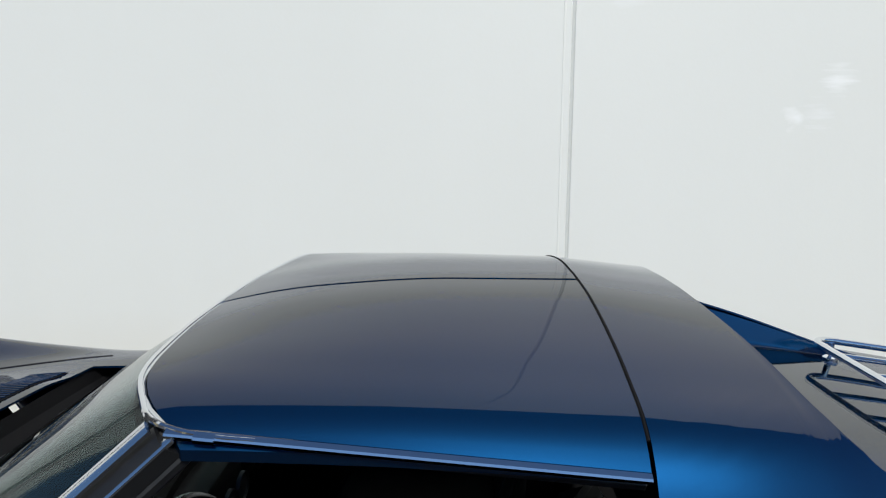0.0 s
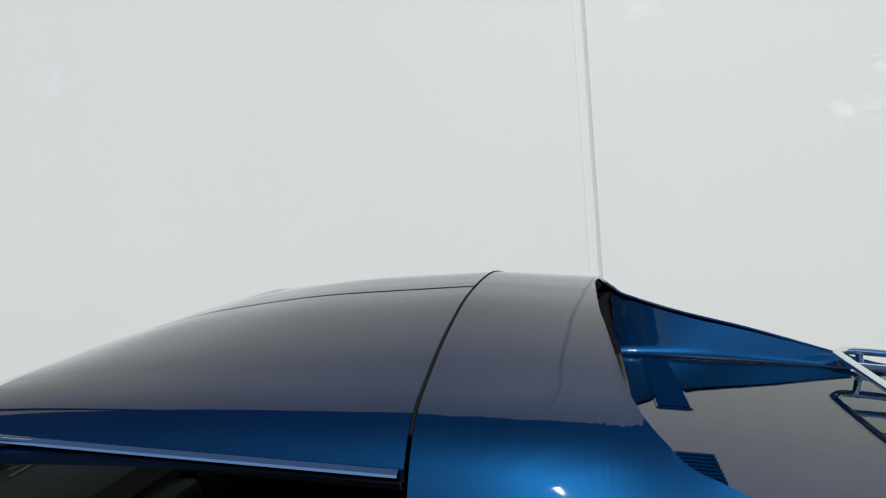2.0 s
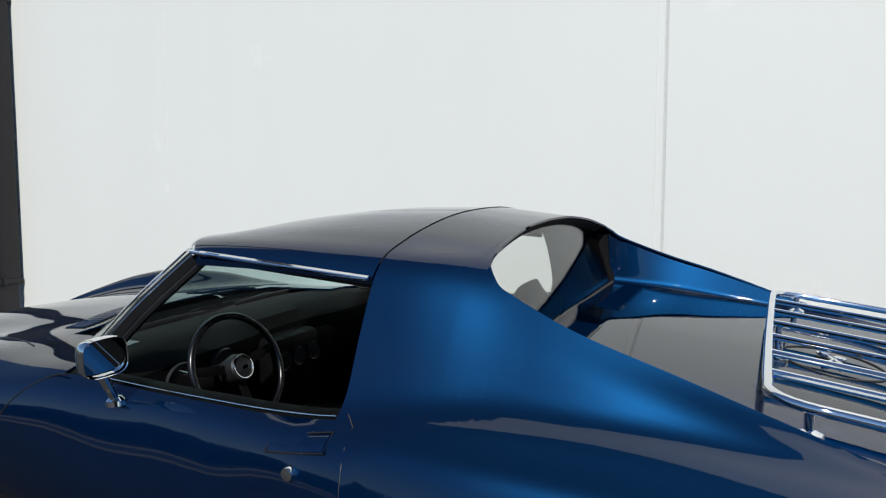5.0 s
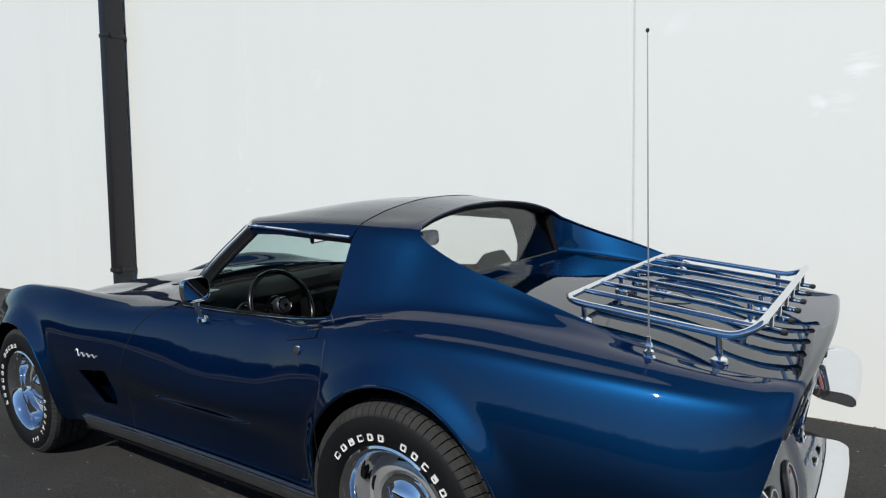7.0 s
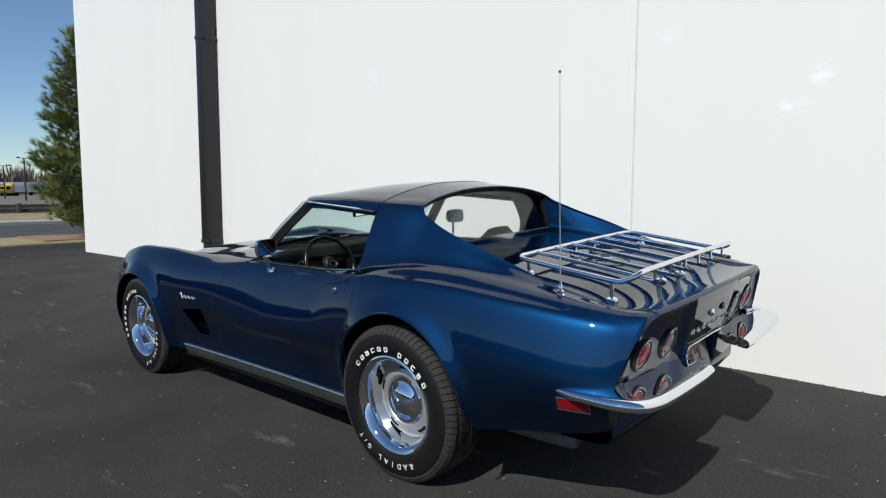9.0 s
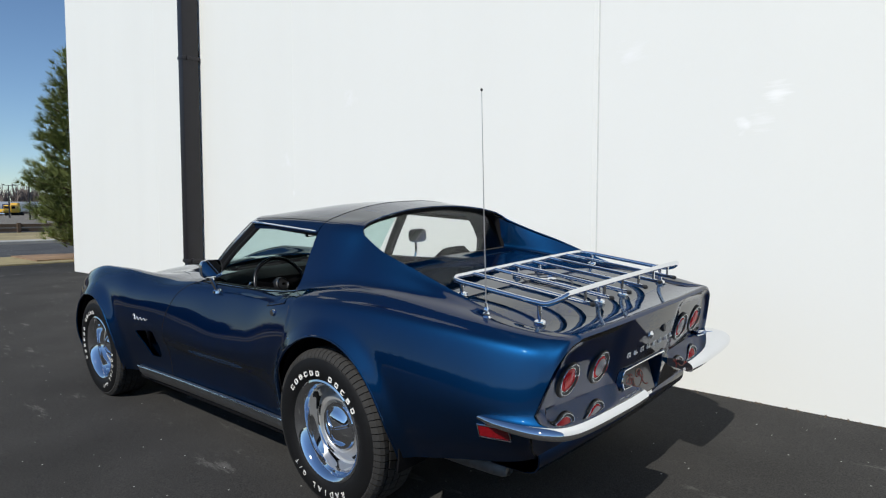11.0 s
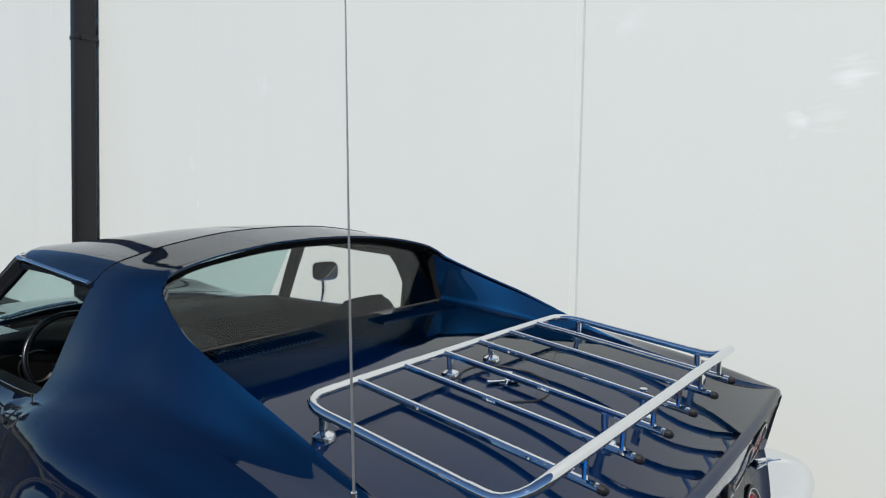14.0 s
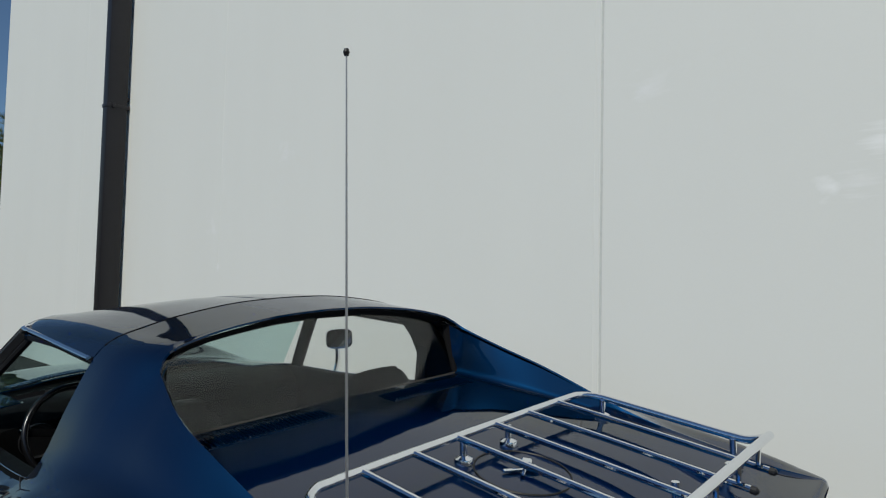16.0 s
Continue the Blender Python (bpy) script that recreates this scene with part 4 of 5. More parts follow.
def make_wheel():
    disc = part("wheel", lathe([(0.176, 0.06), (0.176, -0.022), (0.166, -0.012), (0.156, -0.008), (0.146, -0.016), (0.130, -0.028), (0.112, -0.032), (0.104, -0.026), (0.100, -0.016), (0.0, -0.016)], 72), STEEL, CAR, "silver slotted steel wheel with chrome trim ring")
    part("tyre", lathe([(0.204, -0.088), (0.214, -0.103), (0.232, -0.113), (0.262, -0.1185), (0.296, -0.1125), (0.312, -0.101), (0.324, -0.086), (0.3285, -0.05), (0.3285, 0.05), (0.3275, 0.088), (0.315, 0.103), (0.29, 0.113), (0.25, 0.115), (0.204, 0.088)], 72, cap=False), RUBBER, disc, "black tyre with raised white lettering")
    tread = bmesh.new()
    for rib, (profile, n, skew) in enumerate((
            (((.334, -.060), (.3355, -.080), (.327, -.096), (.309, -.1080)), 76, .5),
            (((.3365, -.055), (.3365, -.022)), 56, .9), (((.3365, -.016), (.3365, .016)), 40, 0), (((.3365, .022), (.3365, .055)), 56, -.9),
            (((.334, .060), (.3355, .080), (.327, .096), (.309, .1080)), 76, -.5))):
        for k in range(n):
            a0, a1 = 2 * math.pi * (k + .07) / n, 2 * math.pi * (k + .93) / n
            rings = []
            for r, y in profile:
                shift = (abs(y) - .05) * skew + .06 * rib
                rings.append([tread.verts.new((q * math.cos(a + shift), y, q * math.sin(a + shift))) for q, a in ((r - .012, a0), (r, a0), (r, a1), (r - .012, a1))])
            for p, q in zip(rings, rings[1:]):
                for m in range(3):
                    tread.faces.new((p[m], p[m + 1], q[m + 1], q[m]))
            tread.faces.new(rings[0])
            tread.faces.new(rings[-1][::-1])
    part("tread", tread, SUNLIT_TREAD, disc, smooth=False)
    part("trim_ring", lathe([(0.164, -0.010), (0.170, -0.018), (0.175, -0.050), (0.181, -0.078), (0.190, -0.092), (0.198, -0.103), (0.206, -0.107), (0.213, -0.104), (0.213, -0.096)], 72, cap=False), CHROME, disc, "chrome trim ring")
    cap = part("centre_cap", lathe([(0.101, -0.014), (0.101, -0.030), (0.096, -0.036), (0.088, -0.034), (0.080, -0.036), (0.066, -0.050), (0.048, -0.060), (0.026, -0.066), (0.0, -0.068)], 60), CHROME, disc, "chrome centre cap")
    for a in (15, 135, 255):
        ca, sa = math.cos(radians(a)), math.sin(radians(a))
        wing = ribbon([(.004 * ca, -.067, .004 * sa), (.026 * ca, -.068, .026 * sa), (.050 * ca, -.061, .050 * sa), (.078 * ca, -.044, .078 * sa)], [(0, -1, 0)] * 4, .012, .011)
        part("cap_wing", wing, CHROME, cap)
    for k in range(5):
        a = 72 * k + 20
        slot = bmesh.new()
        m = sidewall_matrix(a, .139, -.0232)
        rim = [slot.verts.new(m @ Vector((.027 * math.copysign(abs(math.cos(q)) ** .7, math.cos(q)), .010 * math.sin(q) - .0035 * math.cos(q) ** 2, .0))) for q in np.linspace(0, 2 * math.pi, 20, endpoint=False)]
        deep = [slot.verts.new(v.co + Vector((0, .010, 0))) for v in rim]
        slot.faces.new(rim)
        slot.faces.new(deep[::-1])
        for q in range(20):
            slot.faces.new((rim[q], rim[(q + 1) % 20], deep[(q + 1) % 20], deep[q]))
        part("slot", slot, DARK, disc, smooth=False)
    # maker's name as plain raised blocks, the type in letters
    for n, a in enumerate(np.linspace(141, 33, 12)):
        if n == 6:
            continue
        bm = box_bm(-.0105, .0105, -.0110, .0110, -.001, .0018, .003, 1)
        bmesh.ops.transform(bm, matrix=sidewall_matrix(a, .243, -.1158), verts=bm.verts[:])
        inner = box_bm(-.0042, .0045 + .007 * (n % 3 == 0), -.0052, .0052 - .007 * (n % 4 == 2), .0012, .0022)
        part("sidewall_block", bm, WHITE_LETTER, disc, smooth=False)
        bmesh.ops.transform(inner, matrix=sidewall_matrix(a, .243, -.1158), verts=inner.verts[:])
        part("sidewall_block", inner, RUBBER, disc, smooth=False)
    for ch, a in zip("RADIAL", np.linspace(-64, -108, 6)):
        me = glyph(ch, .033, .003)
        me.transform(sidewall_matrix(a, .246, -.1172))
        me.materials.clear()
        me.materials.append(WHITE_LETTER)
        ob = new("sidewall_letter", me)
        ob.parent = disc
    for ch, a in zip("G/T", (-124, -131, -138)):
        me = glyph(ch, .030, .003)
        me.transform(sidewall_matrix(a, .246, -.1172))
        me.materials.clear()
        me.materials.append(WHITE_LETTER)
        ob = new("sidewall_letter", me)
        ob.parent = disc
    return disc


wheel = make_wheel()
wheel.matrix_basis = pose(AXLE_R, -.750, HUB)
copy_thing(wheel, pose(AXLE_F, -.742, HUB - .008, 0, -62, 0))
copy_thing(wheel, pose(AXLE_R, .750, HUB - .022, 0, 0, 180))
copy_thing(wheel, pose(AXLE_F, .742, HUB - .030, 0, 30, 180))

for ax, az, rad, lift, reach in ARCHES:
    for sgn in (1, -1):
        rows = [[(ax + (rad + .013) * math.cos(a), sgn * y, az + (rad + .013) * math.sin(a)) for a in np.linspace(-.28, math.pi + .28, 24)] for y in (.52, .68, .832)]
        well = solid_sheet("wheel_well", rows, .008, DARK, CAR)
        part("well_wall", box_bm(ax - .39, ax + .39, min(sgn * .50, sgn * .52), max(sgn * .50, sgn * .52), .2, .72), DARK, well, smooth=False)
part("underbody", box_bm(-2.05, 1.72, -.50, .50, .17, .30, .02), DARK, CAR, "black underbody")
part("underbody", box_bm(-.83, .83, -.755, .755, .175, .262, .01), DARK, CAR)
part("underbody", box_bm(1.66, 2.10, -.54, .54, .34, .44, .03), DARK, CAR)
rows = [[(x + bow(2.26, y), y, z) for y in np.linspace(-.62, .62, 41)] for x, z in spline([(2.124, .400), (2.130, .365), (2.122, .330), (2.095, .309), (2.03, .302), (1.92, .302)], 14)]
solid_sheet("rear_valance", rows, .006, PAINT, CAR, "painted valance under the tail", direction=(-1, 0, .3))


# ---- trim along the side ----
for sgn in (1, -1):
    rows = []
    for z, o in ((.286, .002), (.282, .012), (.276, .014), (.268, .010), (.258, .006), (.246, .004), (.232, -.004), (.216, -.014), (.205, -.026)):
        rows.append([(x, sgn * (pair(BOTTOM, x)[0] + .012 + o - .010 * (x > .86) * (x - .86) / .07), z - .004 * math.sin((x + .6) * 2)) for x in np.linspace(-.70, .925, 30)])
    solid_sheet("rocker_moulding", rows if sgn < 0 else [r[::-1] for r in rows], .006, SILL, CAR, "ribbed grey metal sill moulding", direction=(0, -sgn, 0), angle=20)
    part("sill_bead", tube([(x, sgn * (pair(BOTTOM, x)[0] + .026 - .010 * (x > .86) * (x - .86) / .07), .284 - .004 * math.sin((x + .6) * 2)) for x in np.linspace(-.70, .925, 30)], .0035, 8), CHROME, CAR, "bright bead on the sill moulding")
    cut = spline([(-.015, .843), (-.09, .825), (-.175, .770), (-.245, .680), (-.290, .575), (-.305, .45), (-.30, .285)], 30)
    part("door_gap", tube([(x, sgn * (side_y(x, z) - .0004), z) for x, z in cut], .0026, 6), SEAL, CAR)
    cut = spline([(.935, .885), (.958, .83), (.972, .72), (.972, .58), (.955, .40), (.93, .285)], 24)
    part("door_gap", tube([(x, sgn * (side_y(x, z) - .0010), z) for x, z in cut], .0016, 6), SEAL, CAR)
    # recessed back of the fender vent
    rows = [[(x, sgn * (side_y(x, z) - .007 - .075 * min(1, max(0, (-.415 - x) / .17)) ** 1.3), z) for x in np.linspace(-.70, -.385, 16)] for z in np.linspace(.56, .34, 7)]
    solid_sheet("fender_vent", rows if sgn < 0 else [r[::-1] for r in rows], .004, PAINT, CAR, "dark recessed fender vent", direction=(0, -sgn, 0))
    # fender script as a plain bright stroke
    pts = [(-.640 + .17 * t, .600 + .010 * math.sin(t * 26) * (1 - .5 * t) + .012 * (t < .12)) for t in np.linspace(0, 1, 60)]
    part("fender_emblem", tube([(x, sgn * (side_y(x, z) + .002), z) for x, z in pts], .0028, 5), BADGE, CAR, "small chrome emblem strokes")
    # door handle flap and lock
    rows = [[(x, sgn * (side_y(x, z) + .004 - .003 * abs(v - .5)), z) for v, z in zip(np.linspace(0, 1, 5), np.linspace(z0 + .013, z0 - .013, 5))] for x, z0 in zip(np.linspace(.755, .905, 12), np.linspace(.806, .836, 12))]
    handle = solid_sheet("door_handle", rows, .004, PAINT, CAR, "press-flap door handle", direction=(0, -sgn, 0))
    edge = [(x, sgn * (side_y(x, z) + .003), z) for x, z in [(.750, .792), (.83, .806), (.912, .822), (.908, .850), (.83, .835), (.752, .819), (.750, .792)]]
    part("handle_edge", tube(edge, .0022, 6), SEAL, handle)
    lock = lathe([(.0, .012), (.013, .010), (.015, .004), (.015, -.01), (0, -.01)], 20)
    bmesh.ops.transform(lock, matrix=Matrix.Translation((.832, sgn * side_y(.832, .772), .772)) @ Euler((0, 0, 0 if sgn > 0 else math.pi)).to_matrix().to_4x4(), verts=lock.verts[:])
    part("door_lock", lock, CHROME, CAR, "round chrome door lock")
    rows = [[(x, sgn * (side_y(x, z) + .005), z) for x in np.linspace(2.018, 2.120, 6)] for z in (.522, .505, .485)]
    marker = solid_sheet("side_marker", rows if sgn < 0 else [r[::-1] for r in rows], .012, MARKER_LENS, CAR, "red rear side marker lamp", direction=(0, -sgn, 0))
    frame_pts = [(2.015, .526), (2.124, .526), (2.124, .481), (2.015, .481), (2.015, .526)]
    part("marker_bezel", tube([(x, sgn * (side_y(x, z) + .005), z) for x, z in frame_pts], .0030, 6), BRIGHT, marker)
    # wheel opening lips
    for ax, az, rad, lift, reach in ARCHES:
        arc = [(ax + (rad + .002) * math.cos(a), az + (rad + .002) * math.sin(a)) for a in np.linspace(-.15, math.pi + .15, 44)]
        part("wheel_lip", tube([(x, sgn * (side_y(x, z) - .0035), z) for x, z in arc], .0052, 8), PAINT, CAR)


# ---- tail: bumpers, lamps, plate ----
def bumper(sgn):
    path = spline([(2.012, .806), (2.09, .824), (2.20, .822), (2.268, .803), (2.312, .762), (2.333, .69), (2.340, .60), (2.342, .48), (2.342, .33), (2.335, .215)], 40)
    prof = [(-.190, .0325), (-.140, .033), (-.090, .0325), (-.050, .031), (-.028, .028), (-.014, .022), (-.005, .014), (-.001, .004), (-.002, -.008), (-.006, -.015), (-.014, -.0195), (-.028, -.020), (-.06, -.014), (-.12, -.006)]
    rows = []
    for i, (x, y) in enumerate(path):
        a, b = path[max(i - 1, 0)], path[min(i + 1, len(path) - 1)]
        t = Vector((b[0] - a[0], b[1] - a[1])).normalized()
        n = Vector((t.y, -t.x)) * -1
        n = n if n.x + n.y > 0 else -n
        u = i / (len(path) - 1)
        grow = pchip([0, .04, .10, .25, .45, 1], [.34, .48, .58, .76, .88, .86], u)
        z0 = pchip([0, .3, .45, 1], [.548, .540, .530, .516], u)
        rows.append([(x + n.x * o * grow, sgn * (y * (1 if sgn < 0 else .945) + n.y * o * grow), z0 + h * grow) for o, h in prof])
    ob = solid_sheet("rear_bumper", rows if sgn > 0 else rows[::-1], .006, CHROME, CAR, "chrome rear bumper half with wrapped corner", angle=60)
    # the inner end is closed by a plate
    bm = bmesh.new()
    near, deep = [bm.verts.new((x, y - sgn * .002, z)) for x, y, z in rows[-1]], [bm.verts.new((x, y + sgn * .010, z)) for x, y, z in rows[-1]]
    bm.faces.new(near)
    bm.faces.new(deep[::-1])
    for k in range(len(near)):
        bm.faces.new((near[k - 1], near[k], deep[k], deep[k - 1]))
    part("bumper_end", bm, CHROME, ob, smooth=False)
    return ob


for sgn in (1, -1):
    bumper(sgn)


def raked(bm, z):
    """Leans a lamp piece with the tail panel."""
    for v in bm.verts:
        v.co.x += .30 * (v.co.z - z)
    return bm


def tail_lamp(y, red):
    z = .640 if y < 0 else .648
    x = panel_x(z, y) + .002
    base = part("tail_lamp", raked(lathe([(.0, -.006), (.040, -.006), (.047, .000), (.056, .007), (.061, .005), (.063, -.006), (0, -.012)], 40, centre=(x, y, z), axis="x"), z), SEAL, CAR, "round tail lamp in a dished dark bezel")
    part("outer_ring", raked(tube([(x + .0065, y + .0545 * math.cos(a), z + .0545 * math.sin(a)) for a in np.linspace(0, 2 * math.pi, 41)], .0014, 8, cap=False), z), CHROME, base)
    part("inner_ring", raked(tube([(x + .001, y + .0425 * math.cos(a), z + .0425 * math.sin(a)) for a in np.linspace(0, 2 * math.pi, 37)], .0013, 8, cap=False), z), CHROME, base)
    part("bezel", raked(lathe([(.042, .000), (.046, .001), (.053, .006), (.054, .003), (.042, -.003)], 36, centre=(x, y, z), axis="x", cap=False), z), SEAL, base)
    part("lens", raked(lathe([(.0, .008), (.014, .0075), (.028, .005), (.040, .000), (.042, -.003)], 36, centre=(x, y, z), axis="x"), z), RED_LENS if red else CLEAR_LENS, base, "red lens" if red else "clear reversing lens")
    part("lens_rim", raked(lathe([(.032, .0045), (.038, .002), (.041, -.001), (.032, -.002)], 36, centre=(x, y, z), axis="x", cap=False), z), RED_LENS, base)
    for r in (.010, .020, .030):
        part("lens_rib", raked(tube([(x + .0078 - (r / .043) ** 2 * .0065, y + r * math.cos(a), z + r * math.sin(a)) for a in np.linspace(0, 2 * math.pi, 25)], .0009, 5, cap=False), z), RED_LENS if red else CLEAR_LENS, base)


for y, red in ((-.548, True), (-.356, False), (.362, False), (.548, True)):
    tail_lamp(y, red)

# lettering on the tail as plain bright strokes
for k in range(8):
    y, z = -.161 + .383 * k / 7, .641
    w, x = .0135, panel_x(z, y)
    bm = box_bm(x - .002, x + .0035, y - w, y - w + .0036, z - .0095, z + .0095, .0008, 1)
    box_bm(x - .002, x + .0035, y - w, y + w, z + .0062 - .0124 * (k % 2), z + .0094 - .0124 * (k % 2), .0008, 1, bm)
    box_bm(x - .002, x + .0035, y + w * (.6 - .6 * (k % 3 == 1)) - .0034, y + w * (.6 - .6 * (k % 3 == 1)), z - .0095, z + .0095, .0008, 1, bm)
    part("tail_badge_stroke", bm, BADGE, CAR, smooth=False)
part("tail_emblem", lathe([(0, .010), (.010, .008), (.015, .004), (.017, -.004), (0, -.004)], 24, centre=(panel_x(.692) + .002, -.012, .692), axis="x"), CHROME, CAR, "small round chrome tail emblem")
part("tail_lock", lathe([(0, .005), (.008, .006), (.014, .005), (.017, .001), (.018, -.004), (0, -.004)], 24, centre=(panel_x(.697, .112) + .002, .112, .697), axis="x"), BRONZE, CAR, "round dark lock cover")

def lean(bm):
    """Sets a flat plate piece into the recess, its foot further out than its head."""
    for v in bm.verts:
        z = .398 + (v.co.z - .442) * .98
        v.co.x, v.co.z = v.co.x - 2.262 + 2.198 - (z - .398) * .27, z
    return bm


def plate_surround():
    """Body-coloured frame that stands out of the tail round the plate recess."""
    n = 64
    bm = bmesh.new()

    def ring(hw, z0, z1, xa, xb):
        out = []
        for k in range(n):
            a = 2 * math.pi * k / n
            c, d = math.cos(a), math.sin(a)
            y = hw * math.copysign(abs(c) ** .28, c)
            z = (z0 + z1) / 2 + (z1 - z0) / 2 * math.copysign(abs(d) ** .28, d)
            out.append(bm.verts.new((xb - .006 + (xa - xb) * (z - z0) / (z1 - z0), y, z)))
        return out
    rings = [ring(.214, .400, .606, 2.172, 2.126), ring(.200, .406, .592, 2.200, 2.160), ring(.190, .412, .582, 2.221, 2.190),
             ring(.185, .416, .577, 2.225, 2.196), ring(.180, .420, .572, 2.221, 2.192), ring(.170, .426, .564, 2.150, 2.140)]
    for r0, r1 in zip(rings, rings[1:]):
        for k in range(n):
            bm.faces.new((r0[k], r0[(k + 1) % n], r1[(k + 1) % n], r1[k]))
    bm.faces.new(rings[-1])
    bmesh.ops.recalc_face_normals(bm, faces=bm.faces[:])
    ob = part("plate_surround", bm, PAINT, CAR, "recessed body-coloured plate surround")
    lip = spline([(2.212, -.187, .500), (2.219, -.185, .555), (2.221, -.178, .575), (2.221, -.165, .579), (2.221, 0, .580), (2.221, .165, .579), (2.221, .178, .577), (2.219, .186, .570)], 48)
    part("plate_lip", tube(lip, .0036, 8), CHROME, ob, "thin chrome lip over the plate")


plate_surround()
plate = part("licence_plate", lean(box_bm(2.262, 2.266, -.152, .152, .470, .594, .004, 1)), PLATE_DARK, CAR, "dark dealer plate with red and orange print", smooth=False)
for k in range(14):
    # swirling print, then two plain bars of small writing
    c0, a0, r0 = (-.105 + .0145 * k, .542 + .014 * math.sin(k * 2.3)), k * 1.1, .020 + .010 * (k % 3)
    pts = [(2.2664, c0[0] + r0 * (.4 + .6 * t) * math.cos(a0 + 3.4 * t), c0[1] + .9 * r0 * (.4 + .6 * t) * math.sin(a0 + 3.4 * t)) for t in np.linspace(0, 1, 12)]
    part("plate_print", lean(tube(pts, .0022, 5)), (PLATE_RED, PLATE_RED, PLATE_ORANGE)[k % 3], plate)
for y0, y1, z0, z1 in ((.00, .018, .482, .494), (-.02, .115, .458, .470)):
    part("plate_print", lean(box_bm(2.2655, 2.2672, y0, y1, z0, z1)), PLATE_WHITE, plate, smooth=False)
for sgn in (1, -1):
    pipe = part("exhaust_pipe", lathe([(.028, 1.45), (.033, 1.50), (.033, 1.80), (.030, 1.81), (.030, 1.84)], 28, centre=(0, sgn * .58, .268), axis="x"), EXHAUST, CAR, "dull metal exhaust pipe")
    part("exhaust_tip", lathe([(.031, 1.80), (.0345, 1.815), (.0345, 1.90), (.031, 1.945), (.022, 1.968), (.020, 1.955)], 28, centre=(0, sgn * .58, .272), axis="x"), EXHAUST, pipe, "turned-down exhaust tip")

# ---- luggage rack, filler door, aerial ----
RK = lambda x: .944 - (x - 1.645) * .142        # height of the rack rods


def rack():
    front = part("luggage_rack", tube(spline([(2.075, -.512, RK(2.075)), (1.80, -.512, RK(1.80)), (1.70, -.510, RK(1.70)), (1.658, -.480, RK(1.658)), (1.648, -.42, RK(1.648)), (1.645, 0, RK(1.645)), (1.648, .42, RK(1.648)), (1.658, .480, RK(1.658)), (1.70, .510, RK(1.70)), (1.80, .512, RK(1.80)), (2.075, .512, RK(2.075))], 90), .0098, 12), CHROME, CAR, "chrome tube luggage rack on the rear deck")
    part("rear_bar", tube(spline([(2.05, -.512, RK(2.05)), (2.10, -.511, RK(2.10) + .003), (2.140, -.500, RK(2.14) + .022), (2.160, -.470, RK(2.16) + .040), (2.165, -.42, RK(2.16) + .046), (2.168, 0, RK(2.16) + .048), (2.165, .42, RK(2.16) + .046), (2.160, .470, RK(2.16) + .040), (2.140, .500, RK(2.14) + .022), (2.10, .511, RK(2.10) + .003), (2.05, .512, RK(2.05))], 80), .0105, 12), CHROME, front, "raised chrome rear bar")
    for k in range(6):
        y = -.3575 + .143 * k
        rod = [(1.648, y, RK(1.648)), (1.9, y, RK(1.9)), (2.190, y, RK(2.190) - .002)]
        part("rod", tube(spline(rod, 8), .0078, 10), CHROME, front)
        part("rod_tip", tube([(2.188, y, RK(2.190) - .002), (2.199, y, RK(2.199) - .002), (2.204, y, RK(2.204) - .002)], [.0086, .0086, .004], 10), SEAL, front, "black rubber tip")
        part("rod_post", tube([(2.164, y, RK(2.164)), (2.167, y, RK(2.16) + .044)], .0055, 8), CHROME, front)
    for x, ys in ((1.712, (-.505, .505)), (1.665, (-.070, .103)), (2.068, (-.505, -.075, .125, .505))):
        for y in ys:
            z = deck_z(x, y)
            foot = part("foot", lathe([(.0, RK(x) - .004), (.0085, RK(x) - .004), (.0085, z + .016), (.013, z + .014), (.021, z + .010), (.0225, z + .004), (.0225, z - .002), (0, z - .002)], 20, centre=(x, y, 0), axis="z"), CHROME, front)
    return front


rack()

ring = [(1.775 + .108 * math.cos(a), .0 + .108 * math.sin(a)) for a in np.linspace(0, 2 * math.pi, 61)]
filler = part("filler_door", tube([(x, y, deck_z(x, y) + .0004) for x, y in ring], .0026, 6, cap=False), SEAL, CAR, "round fuel filler door gap")
for ang in (28, -28):
    m = Matrix.Translation((1.775, .01 * (1 if ang > 0 else -1), deck_z(1.775, 0) + .006)) @ Matrix.Rotation(radians(7.5), 4, "Y") @ Matrix.Rotation(radians(90 + ang), 4, "Z")
    bm = box_bm(-.042, .042, -.004, .004, -.004, .004, .002, 1)
    box_bm(.018, .046, -.012, .012, -.004, .005, .003, 1, bm)
    bmesh.ops.transform(bm, matrix=m, verts=bm.verts[:])
    part("filler_emblem", bm, CHROME, filler, "small chrome emblem shapes", smooth=False)

AX, AY = 1.933, -.634
az = .832
aerial = part("aerial", lathe([(0, az + .060), (.0045, az + .060), (.0055, az + .046), (.0085, az + .042), (.0095, az + .034), (.0065, az + .031), (.0065, az + .028), (.0125, az + .024), (.0135, az + .018), (.0120, az + .014), (.0170, az + .008), (.0175, az + .002), (.0165, az - .010), (0, az - .010)], 20, centre=(AX, AY, 0), axis="z"), CHROME, CAR, "chrome whip aerial on a stepped base")
part("mast", tube([(AX, AY, az + .05), (AX + .002, AY + .002, az + .3), (AX + .007, AY + .010, 1.620)], [.0024, .0018, .0011], 8), WHIP, aerial)
part("mast_tip", lathe([(0, 1.6195), (.003, 1.620), (.0045, 1.6245), (.003, 1.629), (0, 1.6295)], 12, centre=(AX + .007, AY + .010, 0), axis="z"), SEAL, aerial)



